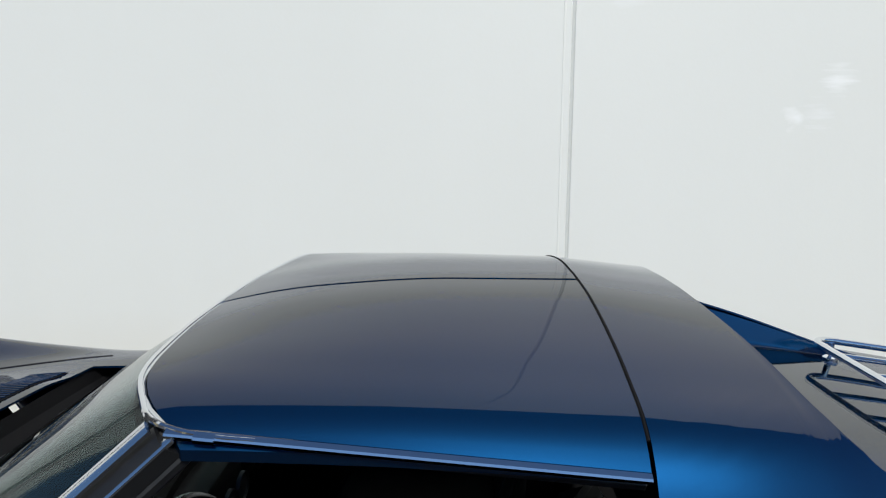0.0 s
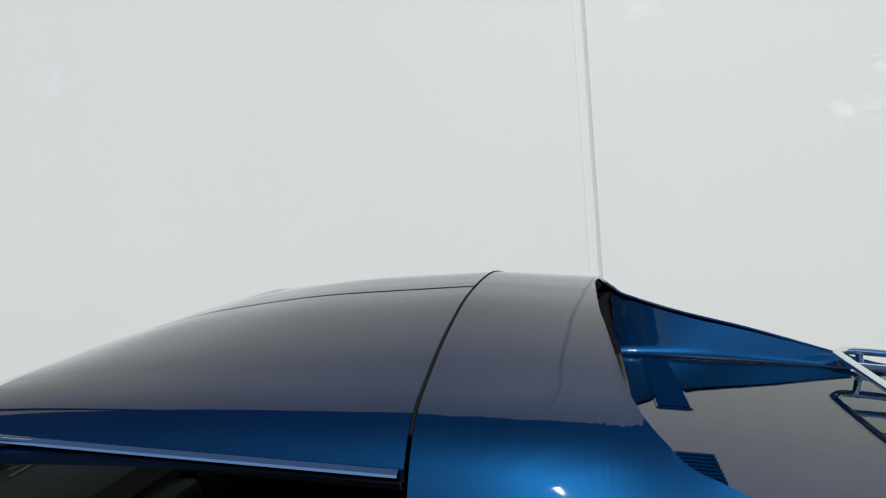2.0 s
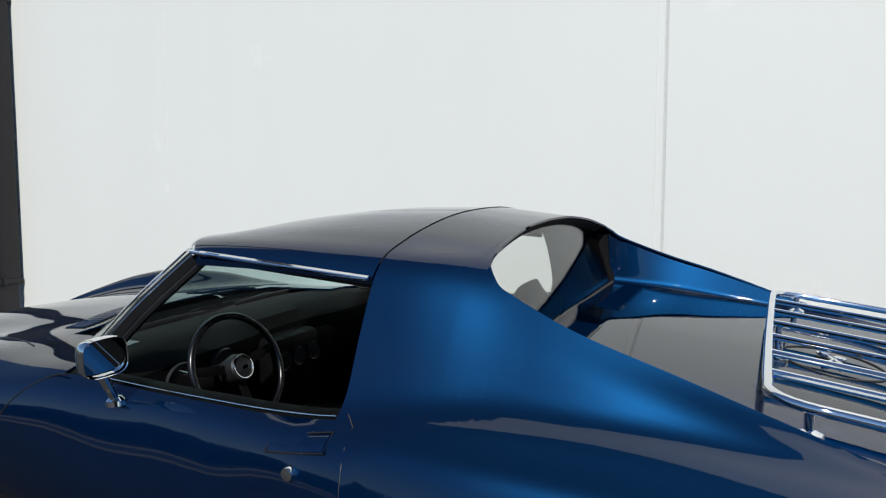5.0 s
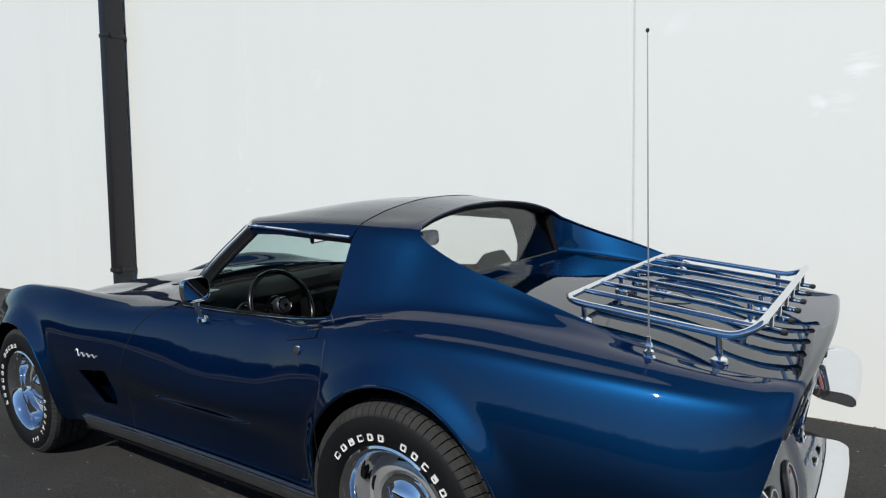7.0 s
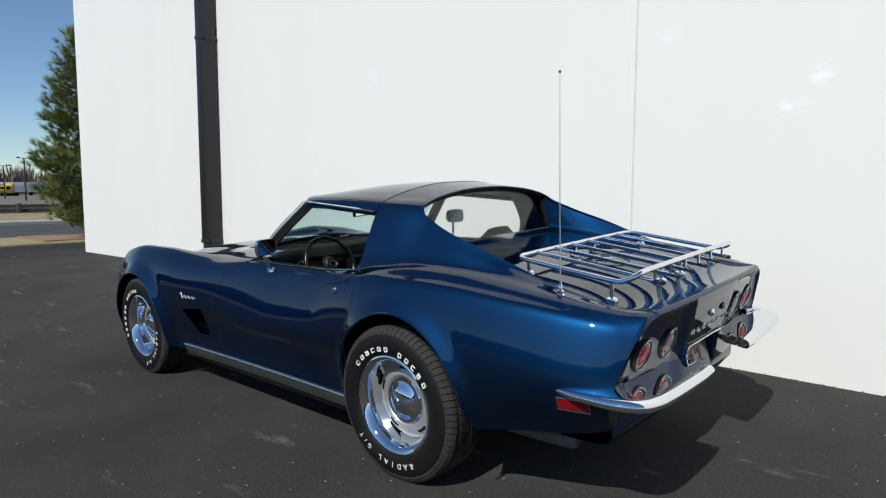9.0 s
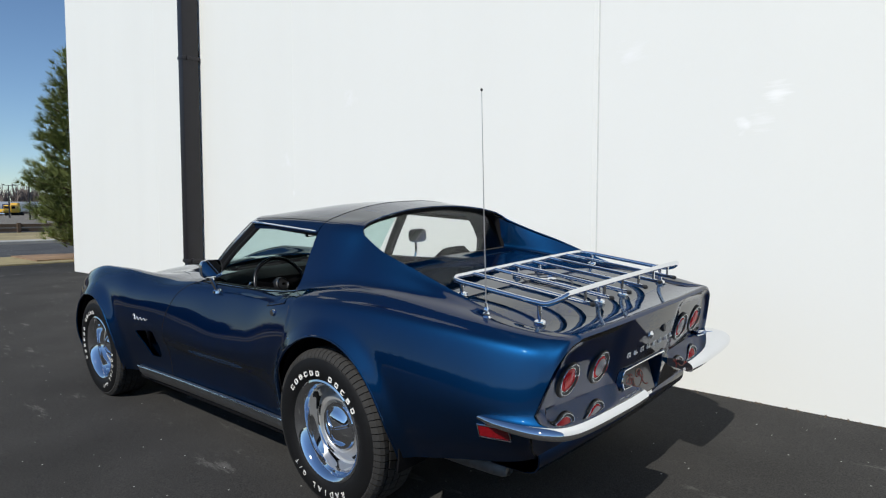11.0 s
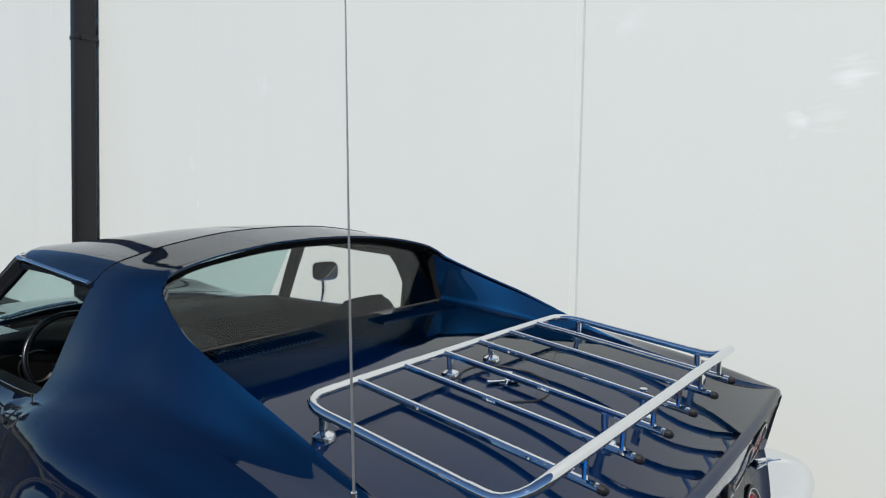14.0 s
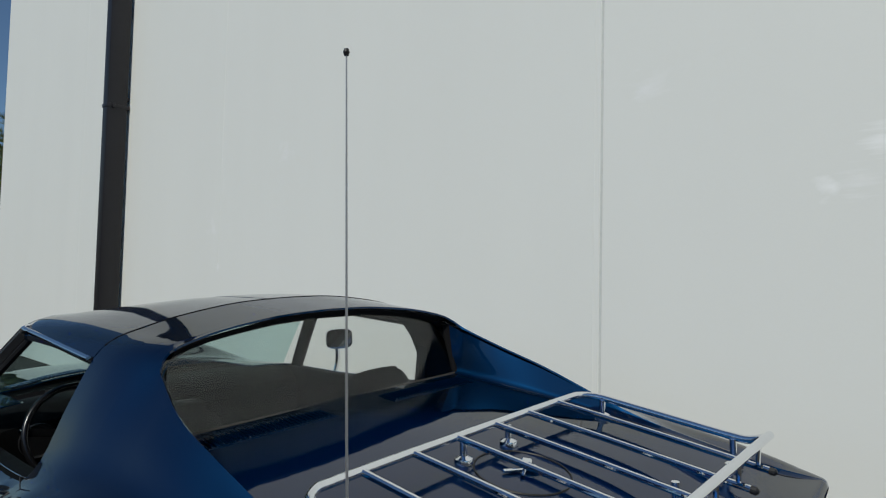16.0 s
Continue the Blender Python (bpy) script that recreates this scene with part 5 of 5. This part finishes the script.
# ---- door mirrors ----
def door_mirror(sgn, centre, foot):
    c, w = Vector(centre), .062 if sgn > 0 else .053
    bm = bmesh.new()
    n = 28
    rings = []
    for dx, f in ((.018, .97), (.020, 1.0), (.008, 1.03), (-.015, .98), (-.035, .80), (-.045, .45)):
        ring = []
        for k in range(n):
            a = 2 * math.pi * k / n
            y, z = w * math.copysign(abs(math.cos(a)) ** .55, math.cos(a)), .046 * math.copysign(abs(math.sin(a)) ** .55, math.sin(a))
            ring.append(bm.verts.new(c + Vector((dx, y * f, z * f))))
        rings.append(ring)
    for a, b in zip(rings, rings[1:]):
        for k in range(n):
            bm.faces.new((a[k], a[(k + 1) % n], b[(k + 1) % n], b[k]))
    bm.faces.new(rings[-1])
    turn = Matrix.Rotation(radians(-30 if sgn > 0 else -4), 3, "Z")
    bmesh.ops.rotate(bm, verts=bm.verts[:], cent=c, matrix=turn)
    ob = part("door_mirror", bm, CHROME, CAR, "chrome door mirror on a slim stem")
    bm = bmesh.new()
    face = [bm.verts.new(c + Vector((.013 + .008 * math.copysign(abs(math.sin(a)) ** .55, math.sin(a)), (w - .002) * math.copysign(abs(math.cos(a)) ** .55, math.cos(a)), .044 * math.copysign(abs(math.sin(a)) ** .55, math.sin(a))))) for a in np.linspace(0, 2 * math.pi, n, endpoint=False)]
    back = [bm.verts.new(v.co - Vector((.004, 0, 0))) for v in face]
    bm.faces.new(face)
    bm.faces.new(back[::-1])
    for k in range(n):
        bm.faces.new((face[k], face[(k + 1) % n], back[(k + 1) % n], back[k]))
    bmesh.ops.rotate(bm, verts=bm.verts[:], cent=c, matrix=turn)
    part("mirror_glass", bm, MIRROR, ob, smooth=False)
    f = Vector(foot)
    part("stem", tube(spline([c + Vector((-.01, 0, -.04)), c.lerp(f, .6) + Vector((0, sgn * .008, 0)), f], 10), [.012] * 5 + [.010] * 5, 10), CHROME, ob)
    part("stem_foot", lathe([(.0, .016), (.014, .014), (.022, .006), (.024, -.006), (0, -.006)], 18, centre=f, axis="z"), CHROME, ob)


door_mirror(-1, (.262, -.785, .940), (.235, -.742, .812))
door_mirror(1, (.225, .755, .978), (.215, .735, .815))


# ---- cowl, hood details ----
rows = [[(x, y, z - .012 * (y / .5) ** 2) for y in np.linspace(.60, -.60, 15)] for x, z in ((-.395, .862), (-.385, .825), (-.33, .800), (-.25, .815), (-.215, .850))]
solid_sheet("cowl_well", rows, .006, DARK, CAR, "black wiper well below the windshield", direction=(0, 0, -1))
for y in (-.42, .05):
    pts = [(-.32, y, .822), (-.305, y + .12, .832), (-.29, y + .30, .838)]
    wiper = part("wiper", tube(spline(pts, 10), .006, 6), SEAL, CAR, "black wiper arm")
    part("blade", ribbon([(-.292, y + .10, .846), (-.285, y + .25, .850), (-.278, y + .40, .846)], [(0, 0, 1)] * 3, .006, .016), SEAL, wiper)
for sgn in (1, -1):
    def hood_z(x, y):
        q = section(x, "front")
        return float(np.interp(abs(y), q[:N1 + N2, 0], q[:N1 + N2, 1]))
    rows = [[(x, sgn * y, hood_z(x, y) + .0015) for x in np.linspace(-.535, -.425, 5)] for y in np.linspace(.115, .40, 12)]
    grille = solid_sheet("hood_grille", rows if sgn < 0 else rows[::-1], .006, DARK, CAR, "louvred air grille in the hood", direction=(0, 0, -1))
    for k in range(18):
        y = .12 + .275 * k / 17
        part("louvre", ribbon([(x, sgn * y, hood_z(x, y) + .003) for x in (-.530, -.48, -.43)], [(0, .5 * sgn, 1)] * 3, .009, .003), PAINT, grille, smooth=False)
    gap = spline([(-1.95, .52), (-1.5, .535), (-.9, .50), (-.6, .53), (-.40, .580)], 30)
    part("hood_gap", tube([(x, sgn * y, hood_z(x, y)) for x, y in gap], .0028, 6), SEAL, CAR)


# ---- cabin ----
rows = [[(x, y, z) for y in np.linspace(.60, -.60, 25)] for x, z in ((-.255, .846), (-.15, .862), (.0, .868), (.06, .858), (.085, .82), (.09, .70), (.06, .60))]
rows = [[(x + .05 * math.exp(-((abs(y) - .36) / .2) ** 2) * (i > 3), y, z - .02 * (y / .6) ** 4 + .012 * math.exp(-((y + .39) / .16) ** 2) * (1 < i < 5)) for (x, y, z) in r] for i, r in enumerate(rows)]
dash = solid_sheet("dashboard", rows, .012, DASH, CAR, "black padded dashboard", direction=(-.3, 0, -1))
for y in (-.47, -.31):
    part("gauge", lathe([(0, .005), (.050, .004), (.056, .010), (.058, .0), (0, -.01)], 28, centre=(.135, y, .765), axis="x"), SEAL, dash)
part("glove_panel", box_bm(.09, .125, .15, .55, .64, .78, .02), VINYL, dash)
part("console", box_bm(.05, .95, -.11, .11, .28, .53, .03), VINYL, CAR, "black centre console")
part("console_face", box_bm(.06, .16, -.13, .13, .48, .80, .03), VINYL, CAR)
for k in range(3):
    part("console_gauge", lathe([(0, .006), (.028, .005), (.033, .009), (.034, 0), (0, -.01)], 20, centre=(.165, -.075 + .075 * k, .72), axis="x"), SEAL, CAR)
part("shift_knob", lathe([(0, .66), (.015, .658), (.024, .645), (.024, .635), (.014, .62), (.006, .61), (.006, .50), (0, .50)], 16, centre=(.42, 0, 0), axis="z"), VINYL, CAR, "black gear lever")
part("floor_pan", box_bm(-.25, 1.15, -.69, .69, .26, .30), CARPET, CAR, smooth=False)
part("cargo_floor", box_bm(.93, 1.62, -.52, .52, .30, .62, .03), CARPET, CAR, "black carpeted cargo floor")
rows = [[(x, y, z) for y in (-.55, 0, .55)] for x, z in ((1.16, .93), (1.17, .72), (1.10, .62))]
solid_sheet("cargo_bulkhead", rows, .01, CARPET, CAR)


def cabin_seat(y):
    seat = part("seat", box_bm(.30, .80, y - .23, y + .23, .30, .50, .06, 4), VINYL, CAR, "black vinyl bucket seat")
    prof = spline([(.74, .42), (.80, .60), (.845, .80), (.868, .93), (.880, .955), (.90, .945), (.915, .86), (.90, .65), (.87, .45)], 26)
    rows = []
    for u in np.linspace(-1, 1, 15):
        w = (1 - abs(u) ** 6) ** .4
        rows.append([(.82 + (x - .82) * (.35 + .65 * w), y + u * .232 * (1 - .20 * max(0, (z - .72)) / .23 * (abs(u) > .5)), .42 + (z - .42) * (.86 + .14 * (1 - abs(u) ** 3.0))) for x, z in prof])
    bm = bmesh.new()
    vs = [[bm.verts.new(p) for p in r] for r in rows]
    for a, b in zip(vs, vs[1:]):
        for k in range(len(a)):
            bm.faces.new((a[k], a[(k + 1) % len(a)], b[(k + 1) % len(a)], b[k]))
    bm.faces.new(vs[0][::-1])
    bm.faces.new(vs[-1])
    part("backrest", bm, VINYL, seat)
    for v in (-.13, 0, .13):
        part("seam", tube([(x - .004, y + v, z) for x, z in prof[2:12]], .004, 6), SEAL, seat)


for y in (-.385, .385):
    cabin_seat(y)

HC, TILT = Vector((.285, -.390, .800)), radians(22)


def sw(r, a, out=0.0):
    return HC + Vector((math.cos(TILT), 0, math.sin(TILT))) * out + Vector((0, math.cos(a), 0)) * r + Vector((-math.sin(TILT), 0, math.cos(TILT))) * (r * math.sin(a))


steering = part("steering_wheel", tube([sw(.158, a) for a in np.linspace(0, 2 * math.pi, 61)], .0105, 12, cap=False), RIM_BLACK, CAR, "black steering wheel with brushed spokes")
for a in (-90, 12, 168):
    part("spoke", ribbon([sw(.035, radians(a), -.012), sw(.11, radians(a), -.006), sw(.155, radians(a), 0)], [(math.cos(TILT), 0, math.sin(TILT))] * 3, .026, .006), VINYL, steering)
hub = lathe([(0, .022), (.022, .020), (.030, .016), (.034, .020), (.040, .014), (.044, -.01), (.036, -.05), (0, -.05)], 28, axis="x")
bmesh.ops.transform(hub, matrix=Matrix.Translation(HC) @ Matrix.Rotation(-TILT, 4, "Y"), verts=hub.verts[:])
part("horn_button", hub, SEAL, steering, "round horn button")
ringb = [HC + Vector((math.cos(TILT), 0, math.sin(TILT))) * .019 + Vector((0, math.cos(a), 0)) * .033 + Vector((-math.sin(TILT), 0, math.cos(TILT))) * .033 * math.sin(a) for a in np.linspace(0, 2 * math.pi, 33)]
part("horn_ring", tube(ringb, .0024, 6, cap=False), CHROME, steering)
part("horn_mark", box_bm(HC.x + .022, HC.x + .026, HC.y - .010, HC.y + .010, HC.z + .002, HC.z + .014, .002, 1), CHROME, steering)
part("steering_column", tube([sw(0, 0, -.03), sw(0, 0, -.16), sw(0, 0, -.32)], [.032, .040, .045], 16), VINYL, CAR)
part("column_lever", tube([sw(.04, 2.9, -.06), sw(.12, 2.9, -.05), sw(.165, 2.85, -.045)], [.004, .004, .006], 8), CHROME, CAR)

for sgn in (1, -1):
    xs_ = np.linspace(-.04, .925, 30)
    rows = []
    for f, dz in ((0.0, -.004), (.35, .006), (.7, .004), (1.0, -.02)):
        rows.append([(x, sgn * (at(XK, YK, x) - .004 - .072 * f), at(XK, ZK, x) + dz) for x in xs_])
    rows += [[(x, sgn * .615, z) for x in xs_] for z in (.70, .55, .42, .28)]
    panel = solid_sheet("door_panel", rows if sgn > 0 else [r[::-1] for r in rows], .008, DASH, CAR, "black door trim and sill")
    part("window_sill_trim", tube([(x, sgn * (at(XK, YK, x) - .012), at(XK, ZK, x) + .004) for x in np.linspace(.02, .885, 20)], .0019, 8), BRIGHT, panel, "bright sill strip")
    part("armrest", box_bm(.35, .72, min(sgn * .56, sgn * .62), max(sgn * .56, sgn * .62), .60, .66, .02), VINYL, panel)
    rows = [[(x, sgn * (y - .012 - .014 * max(0, (x - .995) / .14)), z) for x in np.linspace(.905, 1.092, 12)] for y, z in ((.46, 1.15), (.515, 1.115), (.56, 1.06), (.60, .98), (.63, .88), (.62, .60), (.60, .30))]
    rows = [[(x, y if z < 1.0 or x < 1.06 else y * .97, min(z, 1.16 - max(0, x - 1.02) * .3)) for x, y, z in r] for r in rows]
    solid_sheet("quarter_trim", rows if sgn < 0 else [r[::-1] for r in rows], .004, VINYL, CAR, "black quarter trim", direction=(0, -sgn, 0))
    part("seat_belt", ribbon(spline([(.955, sgn * .555, 1.02), (.93, sgn * .555, .85), (.90, sgn * .545, .62), (.86, sgn * .54, .42)], 10), [(0, -sgn, 0)] * 10, .045, .003), SEAL, CAR, "black seat belt strap")
    rows = []
    for y in np.linspace(.045, .50, 12):
        rows.append([(x, sgn * y, roof_point(x, y) - .020 - .01 * (y / .5) ** 2) for x in np.linspace(header_x(y) + .02, .882, 9)])
    solid_sheet("headliner", rows if sgn < 0 else rows[::-1], .004, VINYL, CAR, "black headliner", direction=(0, 0, -1))
    part("sun_visor", box_bm(.215, .33, min(sgn * .09, sgn * .42), max(sgn * .09, sgn * .42), 1.125, 1.140, .006), VINYL, CAR)
rows = [[(x, y, float(np.interp(abs(y), *roof_curve(x, [(.72, .91), (.8, .8)])[:300].T)) - .018) for y in np.linspace(-.47, .47, 21)] for x in np.linspace(.895, 1.055, 5)]
solid_sheet("headliner", rows, .004, VINYL, CAR, direction=(0, 0, -1))
mirror = part("interior_mirror", box_bm(.285, .305, -.235, -.045, 1.052, 1.098, .010, 3), SEAL, CAR, "black interior mirror")
part("mirror_face", box_bm(.3045, .307, -.228, -.052, 1.058, 1.092, .001, 1), MIRROR, mirror, smooth=False)
mirror.matrix_basis = Matrix.Translation((.295, -.14, 1.075)) @ Matrix.Rotation(radians(15), 4, "Z") @ Matrix.Translation((-.295, .14, -1.075))
part("mirror_stem", tube([(.285, -.10, 1.09), (.25, -.06, 1.13), (.21, -.03, 1.165)], .006, 8), CHROME, mirror)

# nose: grilles and chrome edges, hardly seen from behind
part("nose_cap", box_bm(-2.305, -2.22, -.50, .50, .36, .56, .04, 3), PAINT, CAR)
part("front_valance", box_bm(-2.20, -1.70, -.60, .60, .22, .40, .04), DARK, CAR)


# ---- beyond the corner of the building ----
strip("verge", (-16.8, -13.9, -60, 14), .03, DRY_GRASS, "dry tan grass verge beside the lot", "grass")
strip("mulch_bed", (-16.5, -14.2, 2.3, 9), .055, MULCH, "brown bark mulch bed under the pine", "mulch")
strip("road", (-23.6, -16.8, -120, 120), .02, ROAD, "worn grey asphalt road", "road")
strip("far_kerb", (-25.0, -23.6, -120, 120), .12, CONCRETE, "pale concrete kerb", "kerb")
strip("far_verge", (-35.0, -25.0, -120, 120), .06, DRY_GRASS, "dry grass verge beyond the road", "grass")
strip("far_lot", (-260.0, -45.0, -160, 160), .20, FAR_LOT, "pale asphalt truck lot", "ground")


def pine(x, y, height, radius):
    rng = random.Random(7)
    root = tagged(new("pine_tree"), "dense dark green pine on a mulch bed", "tree")
    z0 = ground_z(x, y) + .05
    root.location = (x, y, z0)
    part("trunk", tube([(0, 0, -.1), (.03, .02, height * .3), (-.02, .04, height * .7), (0, 0, height * .96)], [.13, .11, .06, .015], 10), BARK, root)
    verts, faces = [], []

    def tuft(p, way, size):
        side = way.orthogonal().normalized()
        for _ in range(24):
            d = (way + Vector((rng.gauss(0, .5), rng.gauss(0, .5), rng.gauss(.15, .45)))).normalized()
            s = d.cross(Vector((rng.gauss(0, 1), rng.gauss(0, 1), rng.gauss(0, 1)))).normalized() * size * .034
            i = len(verts)
            tip = p + d * size * rng.uniform(.7, 1.3)
            verts.extend([p - s, p + s, tip + s * .3, tip - s * .3])
            faces.append((i, i + 1, i + 2, i + 3))

    limbs = bmesh.new()
    z = .35
    while z < height * .985:
        f = z / height
        reach = radius * float(np.interp(f, [.03, .12, .32, .5, .68, .8, .98], [.55, .97, 1.0, .88, .65, .48, .08])) * rng.uniform(.86, 1.06)
        for _ in range(7 if f < .85 else 4):
            a = rng.uniform(0, 2 * math.pi)
            r = reach * rng.uniform(.70, 1.0)
            rise = rng.uniform(.05, .35) * r
            end = Vector((r * math.cos(a), r * math.sin(a), z + rise))
            start = Vector((0, 0, z - .1))
            tube([start, start.lerp(end, .5) - Vector((0, 0, .05)), end], [.022, .014, .006], 5, limbs)
            n = max(5, int(r * 13))
            for k in range(n):
                u = .25 + .75 * (k + rng.random()) / n
                p = start.lerp(end, u) + Vector((rng.gauss(0, .09), rng.gauss(0, .09), rng.gauss(0, .08)))
                tuft(p, (end - start).normalized() + Vector((0, 0, .35)), rng.uniform(.13, .23))
        z += rng.uniform(.11, .16)
    tagged(part("limb", limbs, BARK, root), kind="stuff")
    link_mesh("crown", verts, faces, NEEDLE, root, smooth=False)
    return root


pine(-14.9, 3.5, 5.5, 1.30)


def guard_rail():
    root = tagged(new("guard_rail"), "low dark timber rail on short posts along the far lot", "fence")
    g = ground_z(-36, 5)
    root.location = (-36, 0, g)
    for z in (.10, .34):
        part("rail", box_bm(-.05, .05, -60, 60, z, z + .16), BARK, root, smooth=False)
    post = box_bm(-.09, .09, -.09, .09, -.1, .56, .01, 1)
    first = part("post", post, BARK, root, smooth=False)
    for k in range(-24, 25):
        ob = new("post", first.data)
        ob.parent = root
        ob.location = (.12, k * 2.4, 0)
    return root


guard_rail()


def street_lamp(x, y, h):
    root = tagged(new("street_lamp"), "tall dark lot lamp with two heads", "street lamp", group="lot lamps")
    root.location = (x, y, ground_z(x, y))
    part("pole", tube([(0, 0, -.1), (0, 0, h * .5), (0, 0, h)], [.16, .13, .10], 8), BRONZE, root)
    for s in (-1, 1):
        part("arm", tube([(0, 0, h - .1), (0, s * .8, h)], .05, 6), BRONZE, root)
        part("head", box_bm(-.25, .25, s * .7 - .35 * (s < 0), s * .7 + .35 * (s > 0) + .35 * (s > 0), h - .05, h + .15, .03, 1), BRONZE, root)


def wheel_at(root, x, y, r):
    w = part("road_wheel", lathe([(.0, -.14), (r * .55, -.14), (r * .9, -.15), (r, -.11), (r, .11), (r * .9, .15), (0, .15)], 20, centre=(x, y, r), axis="y"), RUBBER, root)
    part("rim", lathe([(0, -.165), (r * .5, -.16), (r * .52, -.13), (0, -.13)], 16, centre=(x, y, r), axis="y"), STEEL, w)


def semi_truck(x, y, turn):
    root = tagged(new("semi_truck"), "yellow long-nosed semi tractor parked in the far lot", "truck")
    root.matrix_world = pose(x, y, ground_z(x, y) + .05, 0, 0, turn)
    part("chassis", box_bm(-3.6, 3.0, -.45, .45, .75, 1.0, .03), DARK, root)
    part("cab", box_bm(-1.2, .9, -1.2, 1.2, .9, 3.0, .22, 3), YELLOW, root)
    part("sleeper", box_bm(-2.3, -1.18, -1.2, 1.2, .9, 3.6, .28, 3), YELLOW, root)
    part("hood", box_bm(.85, 2.9, -.95, .95, .9, 1.95, .30, 3), YELLOW, root)
    part("bumper", box_bm(2.85, 3.1, -1.15, 1.15, .45, .85, .05), CHROME, root)
    part("side_window", box_bm(-.5, .7, -1.215, -1.19, 1.95, 2.65, .03, 1), DARK, root)
    part("side_window", box_bm(-.5, .7, 1.19, 1.215, 1.95, 2.65, .03, 1), DARK, root)
    part("cab_windshield", box_bm(.86, .92, -1.0, 1.0, 1.98, 2.7, .02, 1), DARK, root)
    for xx in (2.0, -1.9, -3.0):
        for yy in (-1.0, 1.0):
            wheel_at(root, xx, yy, .5)
    for yy in (-.6, .6):
        part("headlamp", box_bm(2.86, 2.96, yy - .18, yy + .18, 1.15, 1.45, .03), CLEAR_LENS, root)
    return root


def trailer(x, y, turn, blue):
    root = tagged(new("box_trailer"), "long white box trailer parked in the far lot", "trailer", group="parked trailers")
    root.matrix_world = pose(x, y, ground_z(x, y) + .05, 0, 0, turn)
    part("box", box_bm(-6.8, 6.8, -1.28, 1.28, 1.15, 4.0, .05), TRAILER, root)
    if blue:
        part("side_print", box_bm(-5.8, -2.0, -1.30, -1.279, 2.0, 3.3), TRAILER_BLUE, root, smooth=False)
        part("side_print", box_bm(-5.8, -2.0, 1.279, 1.30, 2.0, 3.3), TRAILER_BLUE, root, smooth=False)
    part("landing_leg", box_bm(3.9, 4.1, -.8, .8, .1, 1.2), DARK, root, smooth=False)
    for xx in (-4.6, -5.8):
        for yy in (-1.0, 1.0):
            wheel_at(root, xx, yy, .5)
    return root


semi_truck(-200, 45.3, -58)
trailer(-212, 51.0, 104, True)
trailer(-214, 37.0, 104, False)
street_lamp(-150, 33.5, 6.9)
street_lamp(-120, 29.4, 7.3)


def woods(name, centre, span, depth, height, seed, n, rag=.55, twig=.28):
    """A far belt of bare trees: many thin tapered stems and twigs."""
    rng = random.Random(seed)
    verts, faces = [], []
    cx, cy, ang = centre
    u, v = Vector((math.cos(ang), math.sin(ang), 0)), Vector((-math.sin(ang), math.cos(ang), 0))
    for _ in range(n):
        p = Vector((cx, cy, ground_z(cx, cy) - .2)) + u * rng.uniform(-span, span) + v * rng.uniform(-depth, depth)
        h = height * rng.uniform(rag, 1.1)
        for k in range(14):
            z0 = h * rng.uniform(.0, .6) if k else 0
            d = Vector((rng.gauss(0, .28), rng.gauss(0, .28), 1)).normalized()
            a, L = p + Vector((rng.gauss(0, .3), rng.gauss(0, .3), z0)), (h - z0) * rng.uniform(.6, 1)
            w = (u * rng.uniform(-1, 1) + v * rng.uniform(-1, 1)).normalized() * (twig if k else .35)
            i = len(verts)
            b = a + d * L
            verts.extend([a - w, a + w, b + w * .25, b - w * .25])
            faces.append((i, i + 1, i + 2, i + 3))
    ob = link_mesh(name, verts, faces, WOODS, None, smooth=False)
    return tagged(ob, "grey-brown belt of bare trees, distant and added unseen", "woods", kind="stuff")


woods("far_and_added_woods", (-290, 40, math.pi / 2), 230, 14, 12, 3, 1100)
# unseen trees added behind the camera to darken the horizon mirrored in the paint
woods("far_and_added_woods", (10, -62, 0), 120, 8, 7.4, 5, 1700, rag=.95, twig=.6)
# lower unseen belt added to block bright sky between those stems
woods("far_and_added_woods", (10, -58, 0), 120, 3, 4.0, 8, 1800, rag=.7, twig=.7)


def wall_debris():
    """Crumbs, dry needles and weeds gathered along the foot of the wall."""
    rng = random.Random(21)
    verts, faces = [], []
    for _ in range(1500):
        x = rng.uniform(-10, 9)
        y = wall_y(x) - abs(rng.gauss(0, .018)) - .002
        z = ground_z(x, y)
        a, r = rng.uniform(0, 6.28), rng.uniform(.002, .0065)
        i = len(verts)
        for k in range(3):
            verts.append((x + r * 1.6 * math.cos(a + 2.1 * k), y + r * .7 * math.sin(a + 2.1 * k), z - .002))
        verts.append((x, y, z + r * rng.uniform(.5, 1.8)))
        faces += [(i, i + 1, i + 3), (i + 1, i + 2, i + 3), (i + 2, i, i + 3)]
    ob = link_mesh("debris", verts, faces, LITTER, None, smooth=False)
    return tagged(ob, "thin line of dry debris along the wall foot", "debris", kind="stuff")


wall_debris()
